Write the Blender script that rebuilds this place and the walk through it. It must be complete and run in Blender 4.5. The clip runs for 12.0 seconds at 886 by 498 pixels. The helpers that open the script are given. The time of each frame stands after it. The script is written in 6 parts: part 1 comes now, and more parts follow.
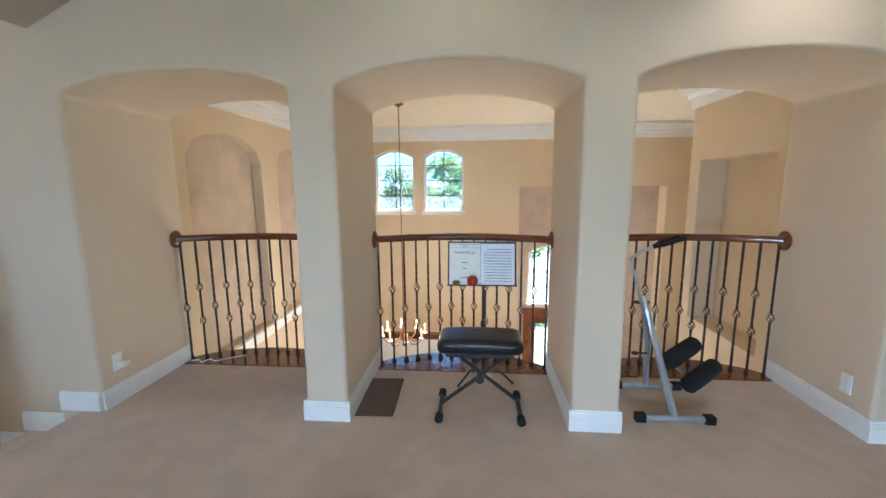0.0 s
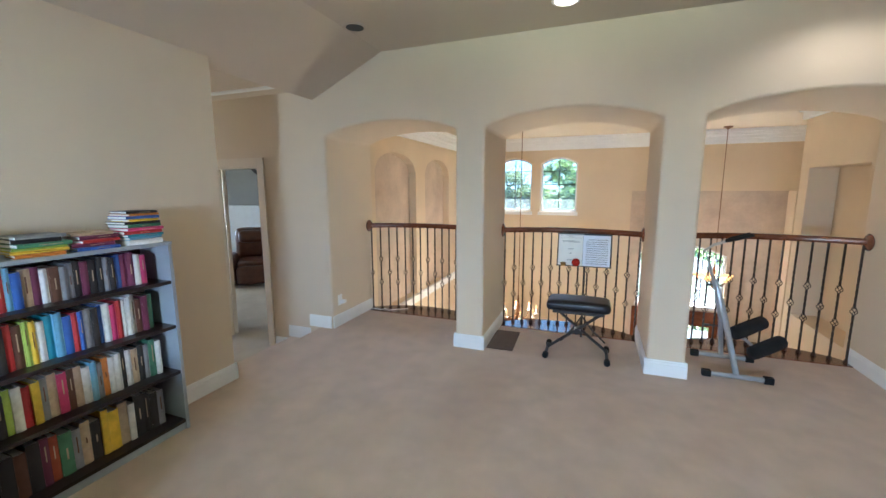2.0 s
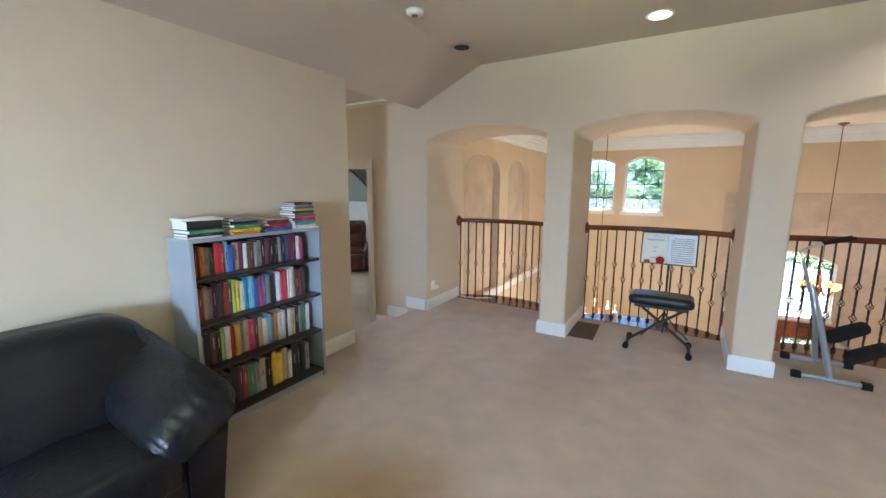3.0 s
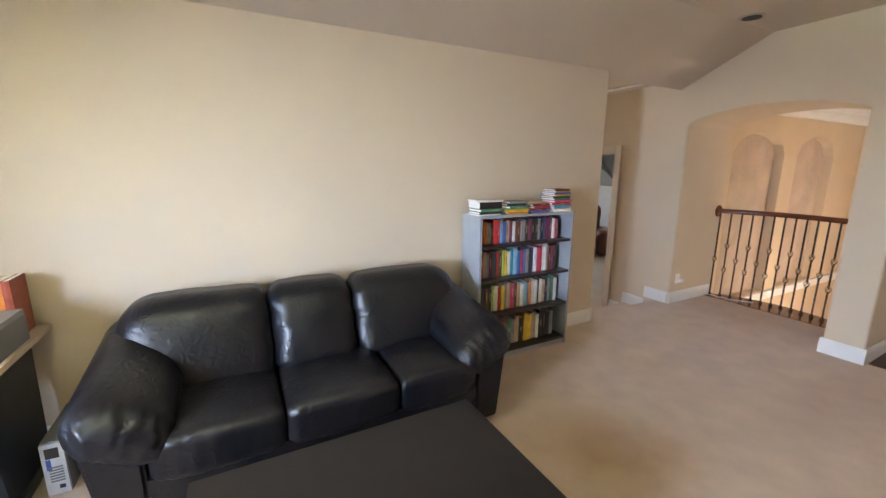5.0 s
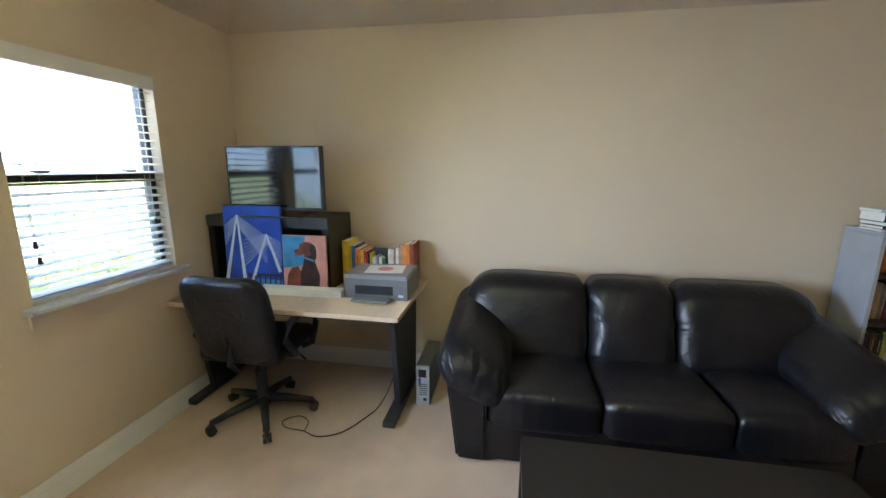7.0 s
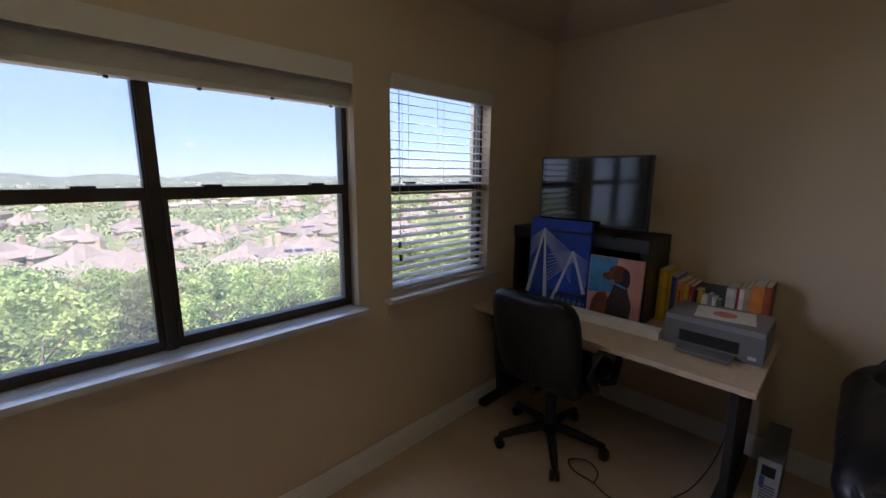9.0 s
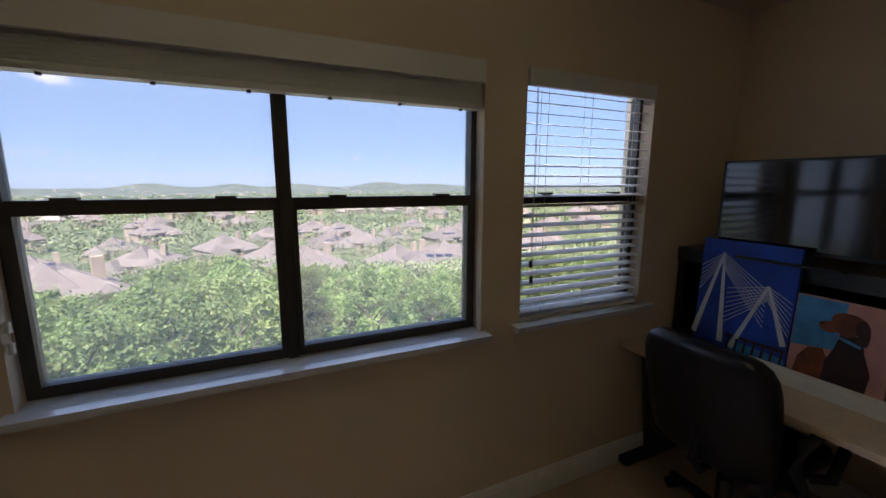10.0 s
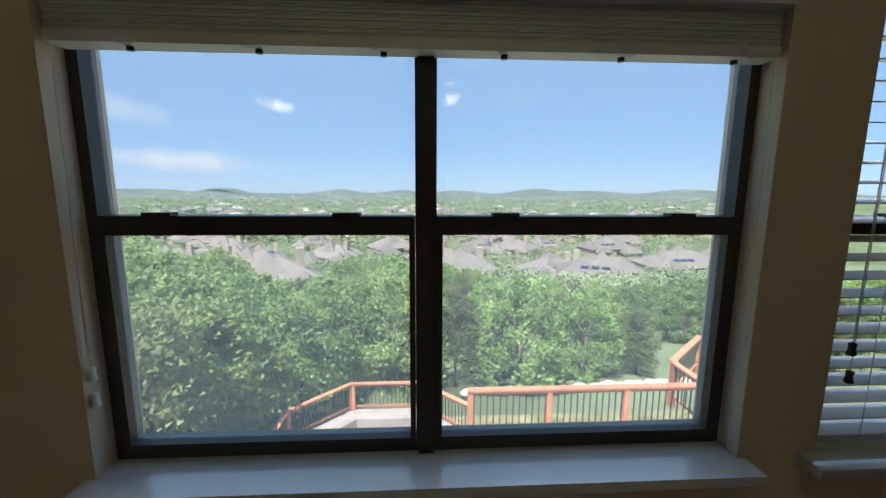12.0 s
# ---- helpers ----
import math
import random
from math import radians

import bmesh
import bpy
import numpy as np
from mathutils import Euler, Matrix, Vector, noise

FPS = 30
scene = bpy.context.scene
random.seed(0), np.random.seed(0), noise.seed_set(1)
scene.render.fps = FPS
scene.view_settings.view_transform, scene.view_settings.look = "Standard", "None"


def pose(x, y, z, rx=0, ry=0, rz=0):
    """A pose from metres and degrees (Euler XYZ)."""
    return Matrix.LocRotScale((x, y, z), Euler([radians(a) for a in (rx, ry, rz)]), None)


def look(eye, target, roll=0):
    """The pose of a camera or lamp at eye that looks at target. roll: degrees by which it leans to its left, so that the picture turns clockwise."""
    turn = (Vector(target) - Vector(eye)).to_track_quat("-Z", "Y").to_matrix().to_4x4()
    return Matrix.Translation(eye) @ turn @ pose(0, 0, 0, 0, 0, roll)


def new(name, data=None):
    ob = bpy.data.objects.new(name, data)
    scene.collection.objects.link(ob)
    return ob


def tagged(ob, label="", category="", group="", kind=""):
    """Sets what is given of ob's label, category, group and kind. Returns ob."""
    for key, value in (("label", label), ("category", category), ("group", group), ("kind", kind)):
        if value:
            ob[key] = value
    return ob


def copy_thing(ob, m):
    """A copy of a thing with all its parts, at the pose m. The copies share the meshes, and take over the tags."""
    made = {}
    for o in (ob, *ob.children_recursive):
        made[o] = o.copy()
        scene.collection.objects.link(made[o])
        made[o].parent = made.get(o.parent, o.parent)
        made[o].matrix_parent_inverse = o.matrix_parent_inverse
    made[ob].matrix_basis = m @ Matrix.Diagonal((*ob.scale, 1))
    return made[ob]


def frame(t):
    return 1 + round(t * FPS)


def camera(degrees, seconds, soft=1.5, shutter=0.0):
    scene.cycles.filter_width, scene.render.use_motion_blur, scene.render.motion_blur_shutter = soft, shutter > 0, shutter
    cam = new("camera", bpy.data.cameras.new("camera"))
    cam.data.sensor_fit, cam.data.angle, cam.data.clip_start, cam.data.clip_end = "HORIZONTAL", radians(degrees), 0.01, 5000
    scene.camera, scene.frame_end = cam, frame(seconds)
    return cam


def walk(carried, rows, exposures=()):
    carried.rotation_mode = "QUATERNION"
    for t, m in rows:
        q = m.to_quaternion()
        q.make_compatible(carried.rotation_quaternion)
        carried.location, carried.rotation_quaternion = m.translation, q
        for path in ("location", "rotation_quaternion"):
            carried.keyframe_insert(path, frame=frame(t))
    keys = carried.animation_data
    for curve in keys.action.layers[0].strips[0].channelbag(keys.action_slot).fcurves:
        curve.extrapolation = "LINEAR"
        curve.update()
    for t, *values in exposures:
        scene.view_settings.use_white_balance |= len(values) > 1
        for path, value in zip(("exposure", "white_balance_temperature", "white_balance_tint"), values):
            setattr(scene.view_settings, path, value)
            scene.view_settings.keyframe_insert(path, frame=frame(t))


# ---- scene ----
cam = camera(95.9, 12.0)
PATH = [
    (0, (0.06, 0.01, 1.455), (-0.107, 1.98, 1.145), -0.5),
    (0.5, (0.048, -0.306, 1.484), (-0.213, 1.655, 1.193), -0.3),
    (1, (0.102, -0.597, 1.477), (-0.328, 1.336, 1.199), -0.3),
    (1.5, (0.143, -0.89, 1.481), (-0.42, 1.01, 1.212), -0.2),
    (2, (0.187, -1.177, 1.491), (-0.518, 0.671, 1.192), -0.2),
    (2.5, (0.218, -1.431, 1.496), (-0.651, 0.344, 1.191), -0.1),
    (2.7, (0.205, -1.53, 1.493), (-0.721, 0.216, 1.189), 0.1),
    (4.5, (0.265, -2.066, 1.542), (-1.313, -0.898, 1.158), 0.4),
    (5, (0.329, -2.117, 1.551), (-1.406, -1.208, 1.148), 0.3),
    (5.5, (0.339, -2.193, 1.542), (-1.522, -1.578, 1.143), 0.2),
    (6, (0.325, -2.281, 1.529), (-1.613, -1.997, 1.123), 0.3),
    (6.5, (0.312, -2.37, 1.535), (-1.644, -2.403, 1.12), 0.4),
    (7, (0.31, -2.454, 1.519), (-1.62, -2.787, 1.116), 0.3),
    (7.5, (0.282, -2.532, 1.512), (-1.559, -3.207, 1.119), -0.1),
    (7.7, (0.288, -2.596, 1.513), (-1.511, -3.382, 1.129), -0.0),
    (9.3, (0.151, -2.929, 1.546), (-1.084, -4.46, 1.186), 0.4),
    (9.5, (0.113, -2.958, 1.539), (-1.013, -4.574, 1.196), 0.3),
    (10, (0.03, -3.056, 1.543), (-0.798, -4.845, 1.207), 0.2),
    (10.5, (0.004, -3.23, 1.536), (-0.566, -5.119, 1.211), 0.3),
    (11, (-0.01, -3.394, 1.534), (-0.364, -5.341, 1.243), 0.3),
    (11.5, (-0.036, -3.538, 1.541), (-0.224, -5.506, 1.239), 0.3),
    (12, (-0.044, -3.633, 1.55), (-0.153, -5.607, 1.243), 0.3),
]
EXPOSURES = [(0.0, 5.5, 4950, 10), (2.5, 5.5, 5100, 12), (4.5, 5.45, 5600, 20), (5.5, 5.45, 5900, 23), (6.5, 5.1, 5450, 17), (7.5, 4.05, 6150, 23), (9.3, 2.15, 6200, 37), (10.5, 1.95, 6200, 28), (12.0, 1.85, 5900, 16)]
walk(cam, [(t, look(eye, target, roll)) for t, eye, target, roll in PATH], EXPOSURES)

# ---- world, sun, exposure ----
SUN_EL, SUN_AZ = 60.0, 28.0
world = bpy.data.worlds.new("sky")
scene.world = world
world.use_nodes = True
wn = world.node_tree.nodes
sky = wn.new("ShaderNodeTexSky")
sky.sky_type, sky.sun_disc = "NISHITA", False
sky.air_density, sky.dust_density, sky.ozone_density = 0.75, 0.0, 3.0
sky.sun_elevation, sky.sun_rotation = radians(SUN_EL), radians(SUN_AZ)
wn["Background"].inputs["Strength"].default_value = 0.05
# a thin even veil of high haze over the clear sky
veil = wn.new("ShaderNodeMix")
veil.data_type = "RGBA"
veil.inputs["Factor"].default_value, veil.inputs["B"].default_value = 0.74, (2.5, 3.85, 5.55, 1)
world.node_tree.links.new(sky.outputs["Color"], veil.inputs["A"])
world.node_tree.links.new(veil.outputs["Result"], wn["Background"].inputs["Color"])
sun = new("sun", bpy.data.lights.new("sun", "SUN"))
sun.data.energy, sun.data.angle, sun.data.color = 4.0, radians(0.53), (1.0, 0.95, 0.87)
sun.matrix_world = look((0, 0, 60), (-math.sin(radians(SUN_AZ)) * 60 * math.cos(radians(SUN_EL)), -math.cos(radians(SUN_AZ)) * 60 * math.cos(radians(SUN_EL)), 60 - 60 * math.sin(radians(SUN_EL))))


# recessed ceiling lights and chandeliers
def lamp(name, kind, at, watts, color=(1.0, 0.84, 0.63), size=0.05, target=None, cone=150):
    d = bpy.data.lights.new(name, kind)
    d.energy, d.color, d.shadow_soft_size = watts, color, size
    o = new(name, d)
    o.matrix_world = look(at, target) if target else Matrix.Translation(at)
    if kind == "SPOT":
        d.spot_size, d.spot_blend = radians(cone), 0.6
    return o


CANS = [(-0.07, 1.83, 0.06), (1.60, 1.83, 0.38)]
for cx, cy, watts in CANS:
    lamp("can_lamp", "SPOT", (cx, cy, 2.70), watts, target=(cx, cy, 0))


def daylight(at, aim, wide, high, watts, spread, tint=(0.80, 0.92, 1.0)):
    """An area lamp standing in for daylight at a window opening, seen or added."""
    d = bpy.data.lights.new("daylight", "AREA")
    d.shape, d.size, d.size_y, d.energy, d.spread, d.color = "RECTANGLE", wide, high, watts, radians(spread), tint
    new("daylight", d).matrix_world = look(at, Vector(at) + Vector(aim))


daylight((-0.06, -4.37, 1.38), (-0.50, 0.86, -0.15), 0.50, 0.80, 0.60, 76, (0.80, 0.92, 1.0))
daylight((-0.06, -4.37, 1.62), (0.0, 0.80, 0.60), 1.3, 0.22, 2.5, 62, (0.85, 1.0, 0.66))
daylight((-0.06, -4.37, 1.15), (0.20, 0.95, -0.20), 1.3, 0.30, 0.52, 62)
daylight((-0.055, -4.47, 1.805), (0.0, 0.30, -0.95), 1.40, 0.05, 0.25, 34)
daylight((-1.37, -4.78, 2.12), (0.0, 0.60, -0.80), 0.70, 0.20, 0.8, 88)
# lamp at an added, unseen window, brightens the far room
daylight((-9.45, 3.9, 1.15), (1, 0.25, -0.22), 1.3, 1.3, 1.5, 160, (1.0, 0.95, 0.84))
# unseen lamp added to brighten the hallway from its west end
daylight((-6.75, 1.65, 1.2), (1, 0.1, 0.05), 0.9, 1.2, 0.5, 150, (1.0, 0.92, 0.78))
lamp("chandelier_lamp", "POINT", (-0.91, 5.10, -0.30), 2.0, (1.0, 0.76, 0.48), 0.3)
lamp("chandelier_lamp", "POINT", (2.12, 6.30, 0.20), 0.45, size=0.10)


# ---- materials ----
def material(name, color, rough=0.6, metal=0.0, vary=0.1, scale=8.0, grain=0.0, grain_scale=200.0, bump=0.0, bump_scale=120.0, spec=0.5, coat=0.0, second=None, per_object=0.0, sheen=0.0):
    """A principled surface with colour variation at two scales and fine relief."""
    m = bpy.data.materials.new(name)
    m.use_nodes = True
    nt = m.node_tree
    n, l = nt.nodes, nt.links
    p = n["Principled BSDF"]
    p.inputs["Roughness"].default_value, p.inputs["Metallic"].default_value = rough, metal
    p.inputs["Specular IOR Level"].default_value, p.inputs["Coat Weight"].default_value = spec, coat
    p.inputs["Sheen Weight"].default_value = sheen
    co = n.new("ShaderNodeTexCoord")
    big = n.new("ShaderNodeTexNoise")
    big.inputs["Scale"].default_value, big.inputs["Detail"].default_value = scale, 5.0
    l.new(co.outputs["Object"], big.inputs["Vector"])
    ramp = n.new("ShaderNodeMapRange")
    ramp.inputs["From Min"].default_value, ramp.inputs["From Max"].default_value = 0.3, 0.7
    l.new(big.outputs["Fac"], ramp.inputs["Value"])
    mix = n.new("ShaderNodeMix")
    mix.data_type = "RGBA"
    a = tuple(max(0.0, c * (1 - vary)) for c in color)
    b = second if second else tuple(min(1.0, c * (1 + vary)) for c in color)
    mix.inputs["A"].default_value, mix.inputs["B"].default_value = (*a, 1), (*b, 1)
    l.new(ramp.outputs["Result"], mix.inputs["Factor"])
    out = mix.outputs["Result"]
    if grain:
        fine = n.new("ShaderNodeTexNoise")
        fine.inputs["Scale"].default_value, fine.inputs["Detail"].default_value = grain_scale, 3.0
        l.new(co.outputs["Object"], fine.inputs["Vector"])
        fr = n.new("ShaderNodeMapRange")
        fr.inputs["From Min"].default_value, fr.inputs["From Max"].default_value = 0.25, 0.75
        fr.inputs["To Min"].default_value, fr.inputs["To Max"].default_value = 1 - grain, 1 + grain
        l.new(fine.outputs["Fac"], fr.inputs["Value"])
        hsv = n.new("ShaderNodeHueSaturation")
        l.new(out, hsv.inputs["Color"])
        l.new(fr.outputs["Result"], hsv.inputs["Value"])
        out = hsv.outputs["Color"]
    if per_object:
        info = n.new("ShaderNodeObjectInfo")
        orr = n.new("ShaderNodeMapRange")
        orr.inputs["To Min"].default_value, orr.inputs["To Max"].default_value = 1 - per_object, 1 + per_object
        l.new(info.outputs["Random"], orr.inputs["Value"])
        h2 = n.new("ShaderNodeHueSaturation")
        l.new(out, h2.inputs["Color"])
        l.new(orr.outputs["Result"], h2.inputs["Value"])
        out = h2.outputs["Color"]
    l.new(out, p.inputs["Base Color"])
    rr = n.new("ShaderNodeMapRange")
    rr.inputs["To Min"].default_value, rr.inputs["To Max"].default_value = max(0.02, rough - 0.08), min(1.0, rough + 0.08)
    l.new(big.outputs["Fac"], rr.inputs["Value"])
    l.new(rr.outputs["Result"], p.inputs["Roughness"])
    if bump:
        bn = n.new("ShaderNodeTexNoise")
        bn.inputs["Scale"].default_value, bn.inputs["Detail"].default_value = bump_scale, 4.0
        l.new(co.outputs["Object"], bn.inputs["Vector"])
        bp = n.new("ShaderNodeBump")
        bp.inputs["Strength"].default_value, bp.inputs["Distance"].default_value = bump, 0.01
        l.new(bn.outputs["Fac"], bp.inputs["Height"])
        l.new(bp.outputs["Normal"], p.inputs["Normal"])
    return m


def emitter(name, color, strength):
    m = bpy.data.materials.new(name)
    m.use_nodes = True
    p = m.node_tree.nodes["Principled BSDF"]
    p.inputs["Base Color"].default_value = (*color, 1)
    p.inputs["Emission Color"].default_value, p.inputs["Emission Strength"].default_value = (*color, 1), strength
    return m


def pane_material(name, tint=(0.93, 0.96, 0.95), gloss=0.06, dust_haze=0.13):
    m = bpy.data.materials.new(name)
    m.use_nodes = True
    n, l = m.node_tree.nodes, m.node_tree.links
    n.remove(n["Principled BSDF"])
    tr, gl, mx, fr = n.new("ShaderNodeBsdfTransparent"), n.new("ShaderNodeBsdfGlossy"), n.new("ShaderNodeMixShader"), n.new("ShaderNodeLayerWeight")
    tr.inputs["Color"].default_value = (*tint, 1)
    # dust on the glass, raised to lay haze over the view as well
    haze_bsdf, dm = n.new("ShaderNodeBsdfTranslucent"), n.new("ShaderNodeMixShader")
    haze_bsdf.inputs["Color"].default_value = (0.85, 0.87, 0.85, 1)
    dm.inputs["Fac"].default_value = dust_haze
    l.new(tr.outputs["BSDF"], dm.inputs[1])
    l.new(haze_bsdf.outputs["BSDF"], dm.inputs[2])
    gl.inputs["Roughness"].default_value = 0.02
    up, ml = n.new("ShaderNodeMath"), n.new("ShaderNodeMath")
    up.operation, ml.operation = "POWER", "MULTIPLY_ADD"
    up.inputs[1].default_value, ml.inputs[1].default_value, ml.inputs[2].default_value = 4.0, 0.5, gloss * 0.35
    l.new(fr.outputs["Facing"], up.inputs[0])
    l.new(up.outputs["Value"], ml.inputs[0])
    l.new(ml.outputs["Value"], mx.inputs["Fac"])
    l.new(dm.outputs["Shader"], mx.inputs[1])
    l.new(gl.outputs["BSDF"], mx.inputs[2])
    l.new(mx.outputs["Shader"], n["Material Output"].inputs["Surface"])
    return m


WALL = material("wall_paint", (0.63, 0.52, 0.385), 0.75, vary=0.03, scale=1.2, bump=0.12, bump_scale=160)
VOID = material("hall_paint", (0.64, 0.51, 0.345), 0.75, vary=0.05, scale=1.5, bump=0.12, bump_scale=160)
# darker, pinker and more mottled than the hall paint, for the recess backs
RECESS = material("mottled_plaster", (0.52, 0.41, 0.31), 0.8, vary=0.16, scale=2.6, grain=0.05, grain_scale=18, bump=0.15, bump_scale=120)
CEIL = material("ceiling_paint", (0.56, 0.47, 0.37), 0.85, vary=0.03, scale=1.2, bump=0.2, bump_scale=220)
WHITE = material("white_trim", (0.80, 0.80, 0.79), 0.4, vary=0.03, scale=6)
CARPET = material("carpet", (0.54, 0.41, 0.31), 0.95, vary=0.10, scale=5.0, grain=0.16, grain_scale=260, bump=0.3, bump_scale=700, spec=0.1, sheen=0.3)
CARPET2 = material("pale_carpet", (0.55, 0.48, 0.38), 0.95, vary=0.08, scale=3.0, grain=0.15, grain_scale=240, bump=0.7, bump_scale=300, spec=0.1)
def add_brown_patch(m, cx, cy, rx, ry, tint, amount):
    """A brownish patch mixed into the carpet colour, with an uneven edge."""
    n, l = m.node_tree.nodes, m.node_tree.links
    p = n["Principled BSDF"]
    src = p.inputs["Base Color"].links[0].from_socket
    co, mp, ns, add, ln, mr, mix = (n.new(k) for k in ("ShaderNodeTexCoord", "ShaderNodeMapping", "ShaderNodeTexNoise", "ShaderNodeVectorMath", "ShaderNodeVectorMath", "ShaderNodeMapRange", "ShaderNodeMix"))
    mp.inputs["Location"].default_value, mp.inputs["Scale"].default_value = (-cx / rx, -cy / ry, 0), (1 / rx, 1 / ry, 0)
    ns.inputs["Scale"].default_value, ns.inputs["Detail"].default_value = 2.5, 4.0
    l.new(co.outputs["Object"], mp.inputs["Vector"])
    l.new(co.outputs["Object"], ns.inputs["Vector"])
    add.operation = "MULTIPLY_ADD"
    l.new(ns.outputs["Color"], add.inputs[0])
    add.inputs[1].default_value = (1.0, 1.0, 0.0)
    l.new(mp.outputs["Vector"], add.inputs[2])
    sub = n.new("ShaderNodeVectorMath")
    sub.operation = "SUBTRACT"
    sub.inputs[1].default_value = (0.5, 0.5, 0.0)
    l.new(add.outputs["Vector"], sub.inputs[0])
    ln.operation = "LENGTH"
    l.new(sub.outputs["Vector"], ln.inputs[0])
    mr.inputs["From Min"].default_value, mr.inputs["From Max"].default_value = 1.0, 0.35
    mr.inputs["To Min"].default_value, mr.inputs["To Max"].default_value = 0.0, amount
    l.new(ln.outputs["Value"], mr.inputs["Value"])
    mix.data_type = "RGBA"
    mix.inputs["B"].default_value = (*tint, 1)
    l.new(mr.outputs["Result"], mix.inputs["Factor"])
    l.new(src, mix.inputs["A"])
    l.new(mix.outputs["Result"], p.inputs["Base Color"])


add_brown_patch(CARPET, -0.98, -0.32, 0.42, 0.42, (0.34, 0.20, 0.10), 0.55)
add_brown_patch(CARPET, -0.55, 1.55, 0.35, 0.9, (0.36, 0.25, 0.17), 0.4)
WOOD = material("dark_wood", (0.15, 0.045, 0.018), 0.22, vary=0.35, scale=5, grain=0.2, grain_scale=60, coat=0.5)
IRON = material("wrought_iron", (0.035, 0.026, 0.022), 0.45, metal=0.6, vary=0.3, scale=30)
LEATHER = material("black_leather", (0.005, 0.007, 0.012), 0.36, vary=0.4, scale=5, second=(0.012, 0.010, 0.011), bump=0.34, bump_scale=24, spec=0.42)
for nd in LEATHER.node_tree.nodes:
    if nd.type == "TEX_NOISE" and nd.inputs["Scale"].default_value == 24.0 and nd.inputs["Detail"].default_value == 4.0:
        nd.noise_type, nd.inputs["Distortion"].default_value = "RIDGED_MULTIFRACTAL", 0.6
BLACK = material("black_laminate", (0.012, 0.010, 0.009), 0.38, vary=0.25, scale=12)
PLASTIC = material("black_plastic", (0.012, 0.013, 0.015), 0.45, vary=0.25, scale=20, bump=0.1, bump_scale=200)
GREYLAM = material("grey_laminate", (0.33, 0.35, 0.38), 0.4, vary=0.06, scale=9)
DARKSHELF = material("dark_shelf", (0.022, 0.013, 0.010), 0.35, vary=0.3, scale=14)
DESKTOP = material("maple_laminate", (0.60, 0.47, 0.33), 0.4, vary=0.08, scale=4, grain=0.08, grain_scale=40)
DESKMETAL = material("charcoal_metal", (0.05, 0.052, 0.058), 0.45, metal=0.3, vary=0.15, scale=20)
STEEL = material("grey_painted_steel", (0.36, 0.38, 0.39), 0.35, metal=0.4, vary=0.1, scale=15)
FOAM = material("black_foam", (0.006, 0.006, 0.006), 0.95, vary=0.3, scale=40, bump=0.4, bump_scale=200)
FRAME = material("bronze_window_frame", (0.045, 0.038, 0.034), 0.45, vary=0.2, scale=20)
BLIND = material("white_blind", (0.66, 0.65, 0.63), 0.45, vary=0.03, scale=8)
PANE = pane_material("window_glass")
PANE_CLEAN = pane_material("clean_window_glass", dust_haze=0.0)
SILLM = material("glossy_sill", (0.60, 0.62, 0.65), 0.14, vary=0.04, scale=5, spec=1.0, coat=1.0)
PAPER = material("paper", (0.82, 0.80, 0.74), 0.8, vary=0.05, scale=10)
GREYPL = material("grey_plastic", (0.15, 0.155, 0.165), 0.45, vary=0.08, scale=15)
SILVER = material("silver_plastic", (0.55, 0.57, 0.60), 0.35, metal=0.3, vary=0.08, scale=20)


# ---- mesh helpers ----
def box(bm, x0, x1, y0, y1, z0, z1):
    v = [bm.verts.new((x, y, z)) for z in (z0, z1) for y in (y0, y1) for x in (x0, x1)]
    for f in ((0, 2, 3, 1), (4, 5, 7, 6), (0, 1, 5, 4), (2, 6, 7, 3), (0, 4, 6, 2), (1, 3, 7, 5)):
        bm.faces.new([v[i] for i in f])
    return v


def bevel_all(bm, width, segments=2, angle=30):
    edges = [e for e in bm.edges if len(e.link_faces) == 2 and e.calc_face_angle(0) > radians(angle)]
    bmesh.ops.bevel(bm, geom=edges, offset=width, segments=segments, affect="EDGES", clamp_overlap=True)


def bbox(x0, x1, y0, y1, z0, z1, width=0.004, segments=2):
    bm = bmesh.new()
    box(bm, x0, x1, y0, y1, z0, z1)
    bevel_all(bm, width, segments)
    return bm


def rod(bm, a, b, r, sides=8, r2=None):
    a, b = Vector(a), Vector(b)
    q = (b - a).to_track_quat("Z", "Y").to_matrix().to_4x4()
    bmesh.ops.create_cone(bm, cap_ends=True, segments=sides, radius1=r, radius2=r if r2 is None else r2, depth=(b - a).length, matrix=Matrix.Translation((a + b) / 2) @ q)


def sweep(bm, pts, r, sides=8):
    """A tube along points."""
    rings = []
    for i, p in enumerate(pts):
        p = Vector(p)
        d = Vector(pts[min(i + 1, len(pts) - 1)]) - Vector(pts[max(i - 1, 0)])
        q = d.to_track_quat("Z", "Y")
        rr = r[i] if isinstance(r, (list, tuple)) else r
        rings.append([bm.verts.new(p + q @ Vector((rr * math.cos(2 * math.pi * k / sides), rr * math.sin(2 * math.pi * k / sides), 0))) for k in range(sides)])
    for A, B in zip(rings, rings[1:]):
        for k in range(sides):
            bm.faces.new((A[k], A[(k + 1) % sides], B[(k + 1) % sides], B[k]))
    bm.faces.new(rings[0][::-1])
    bm.faces.new(rings[-1])


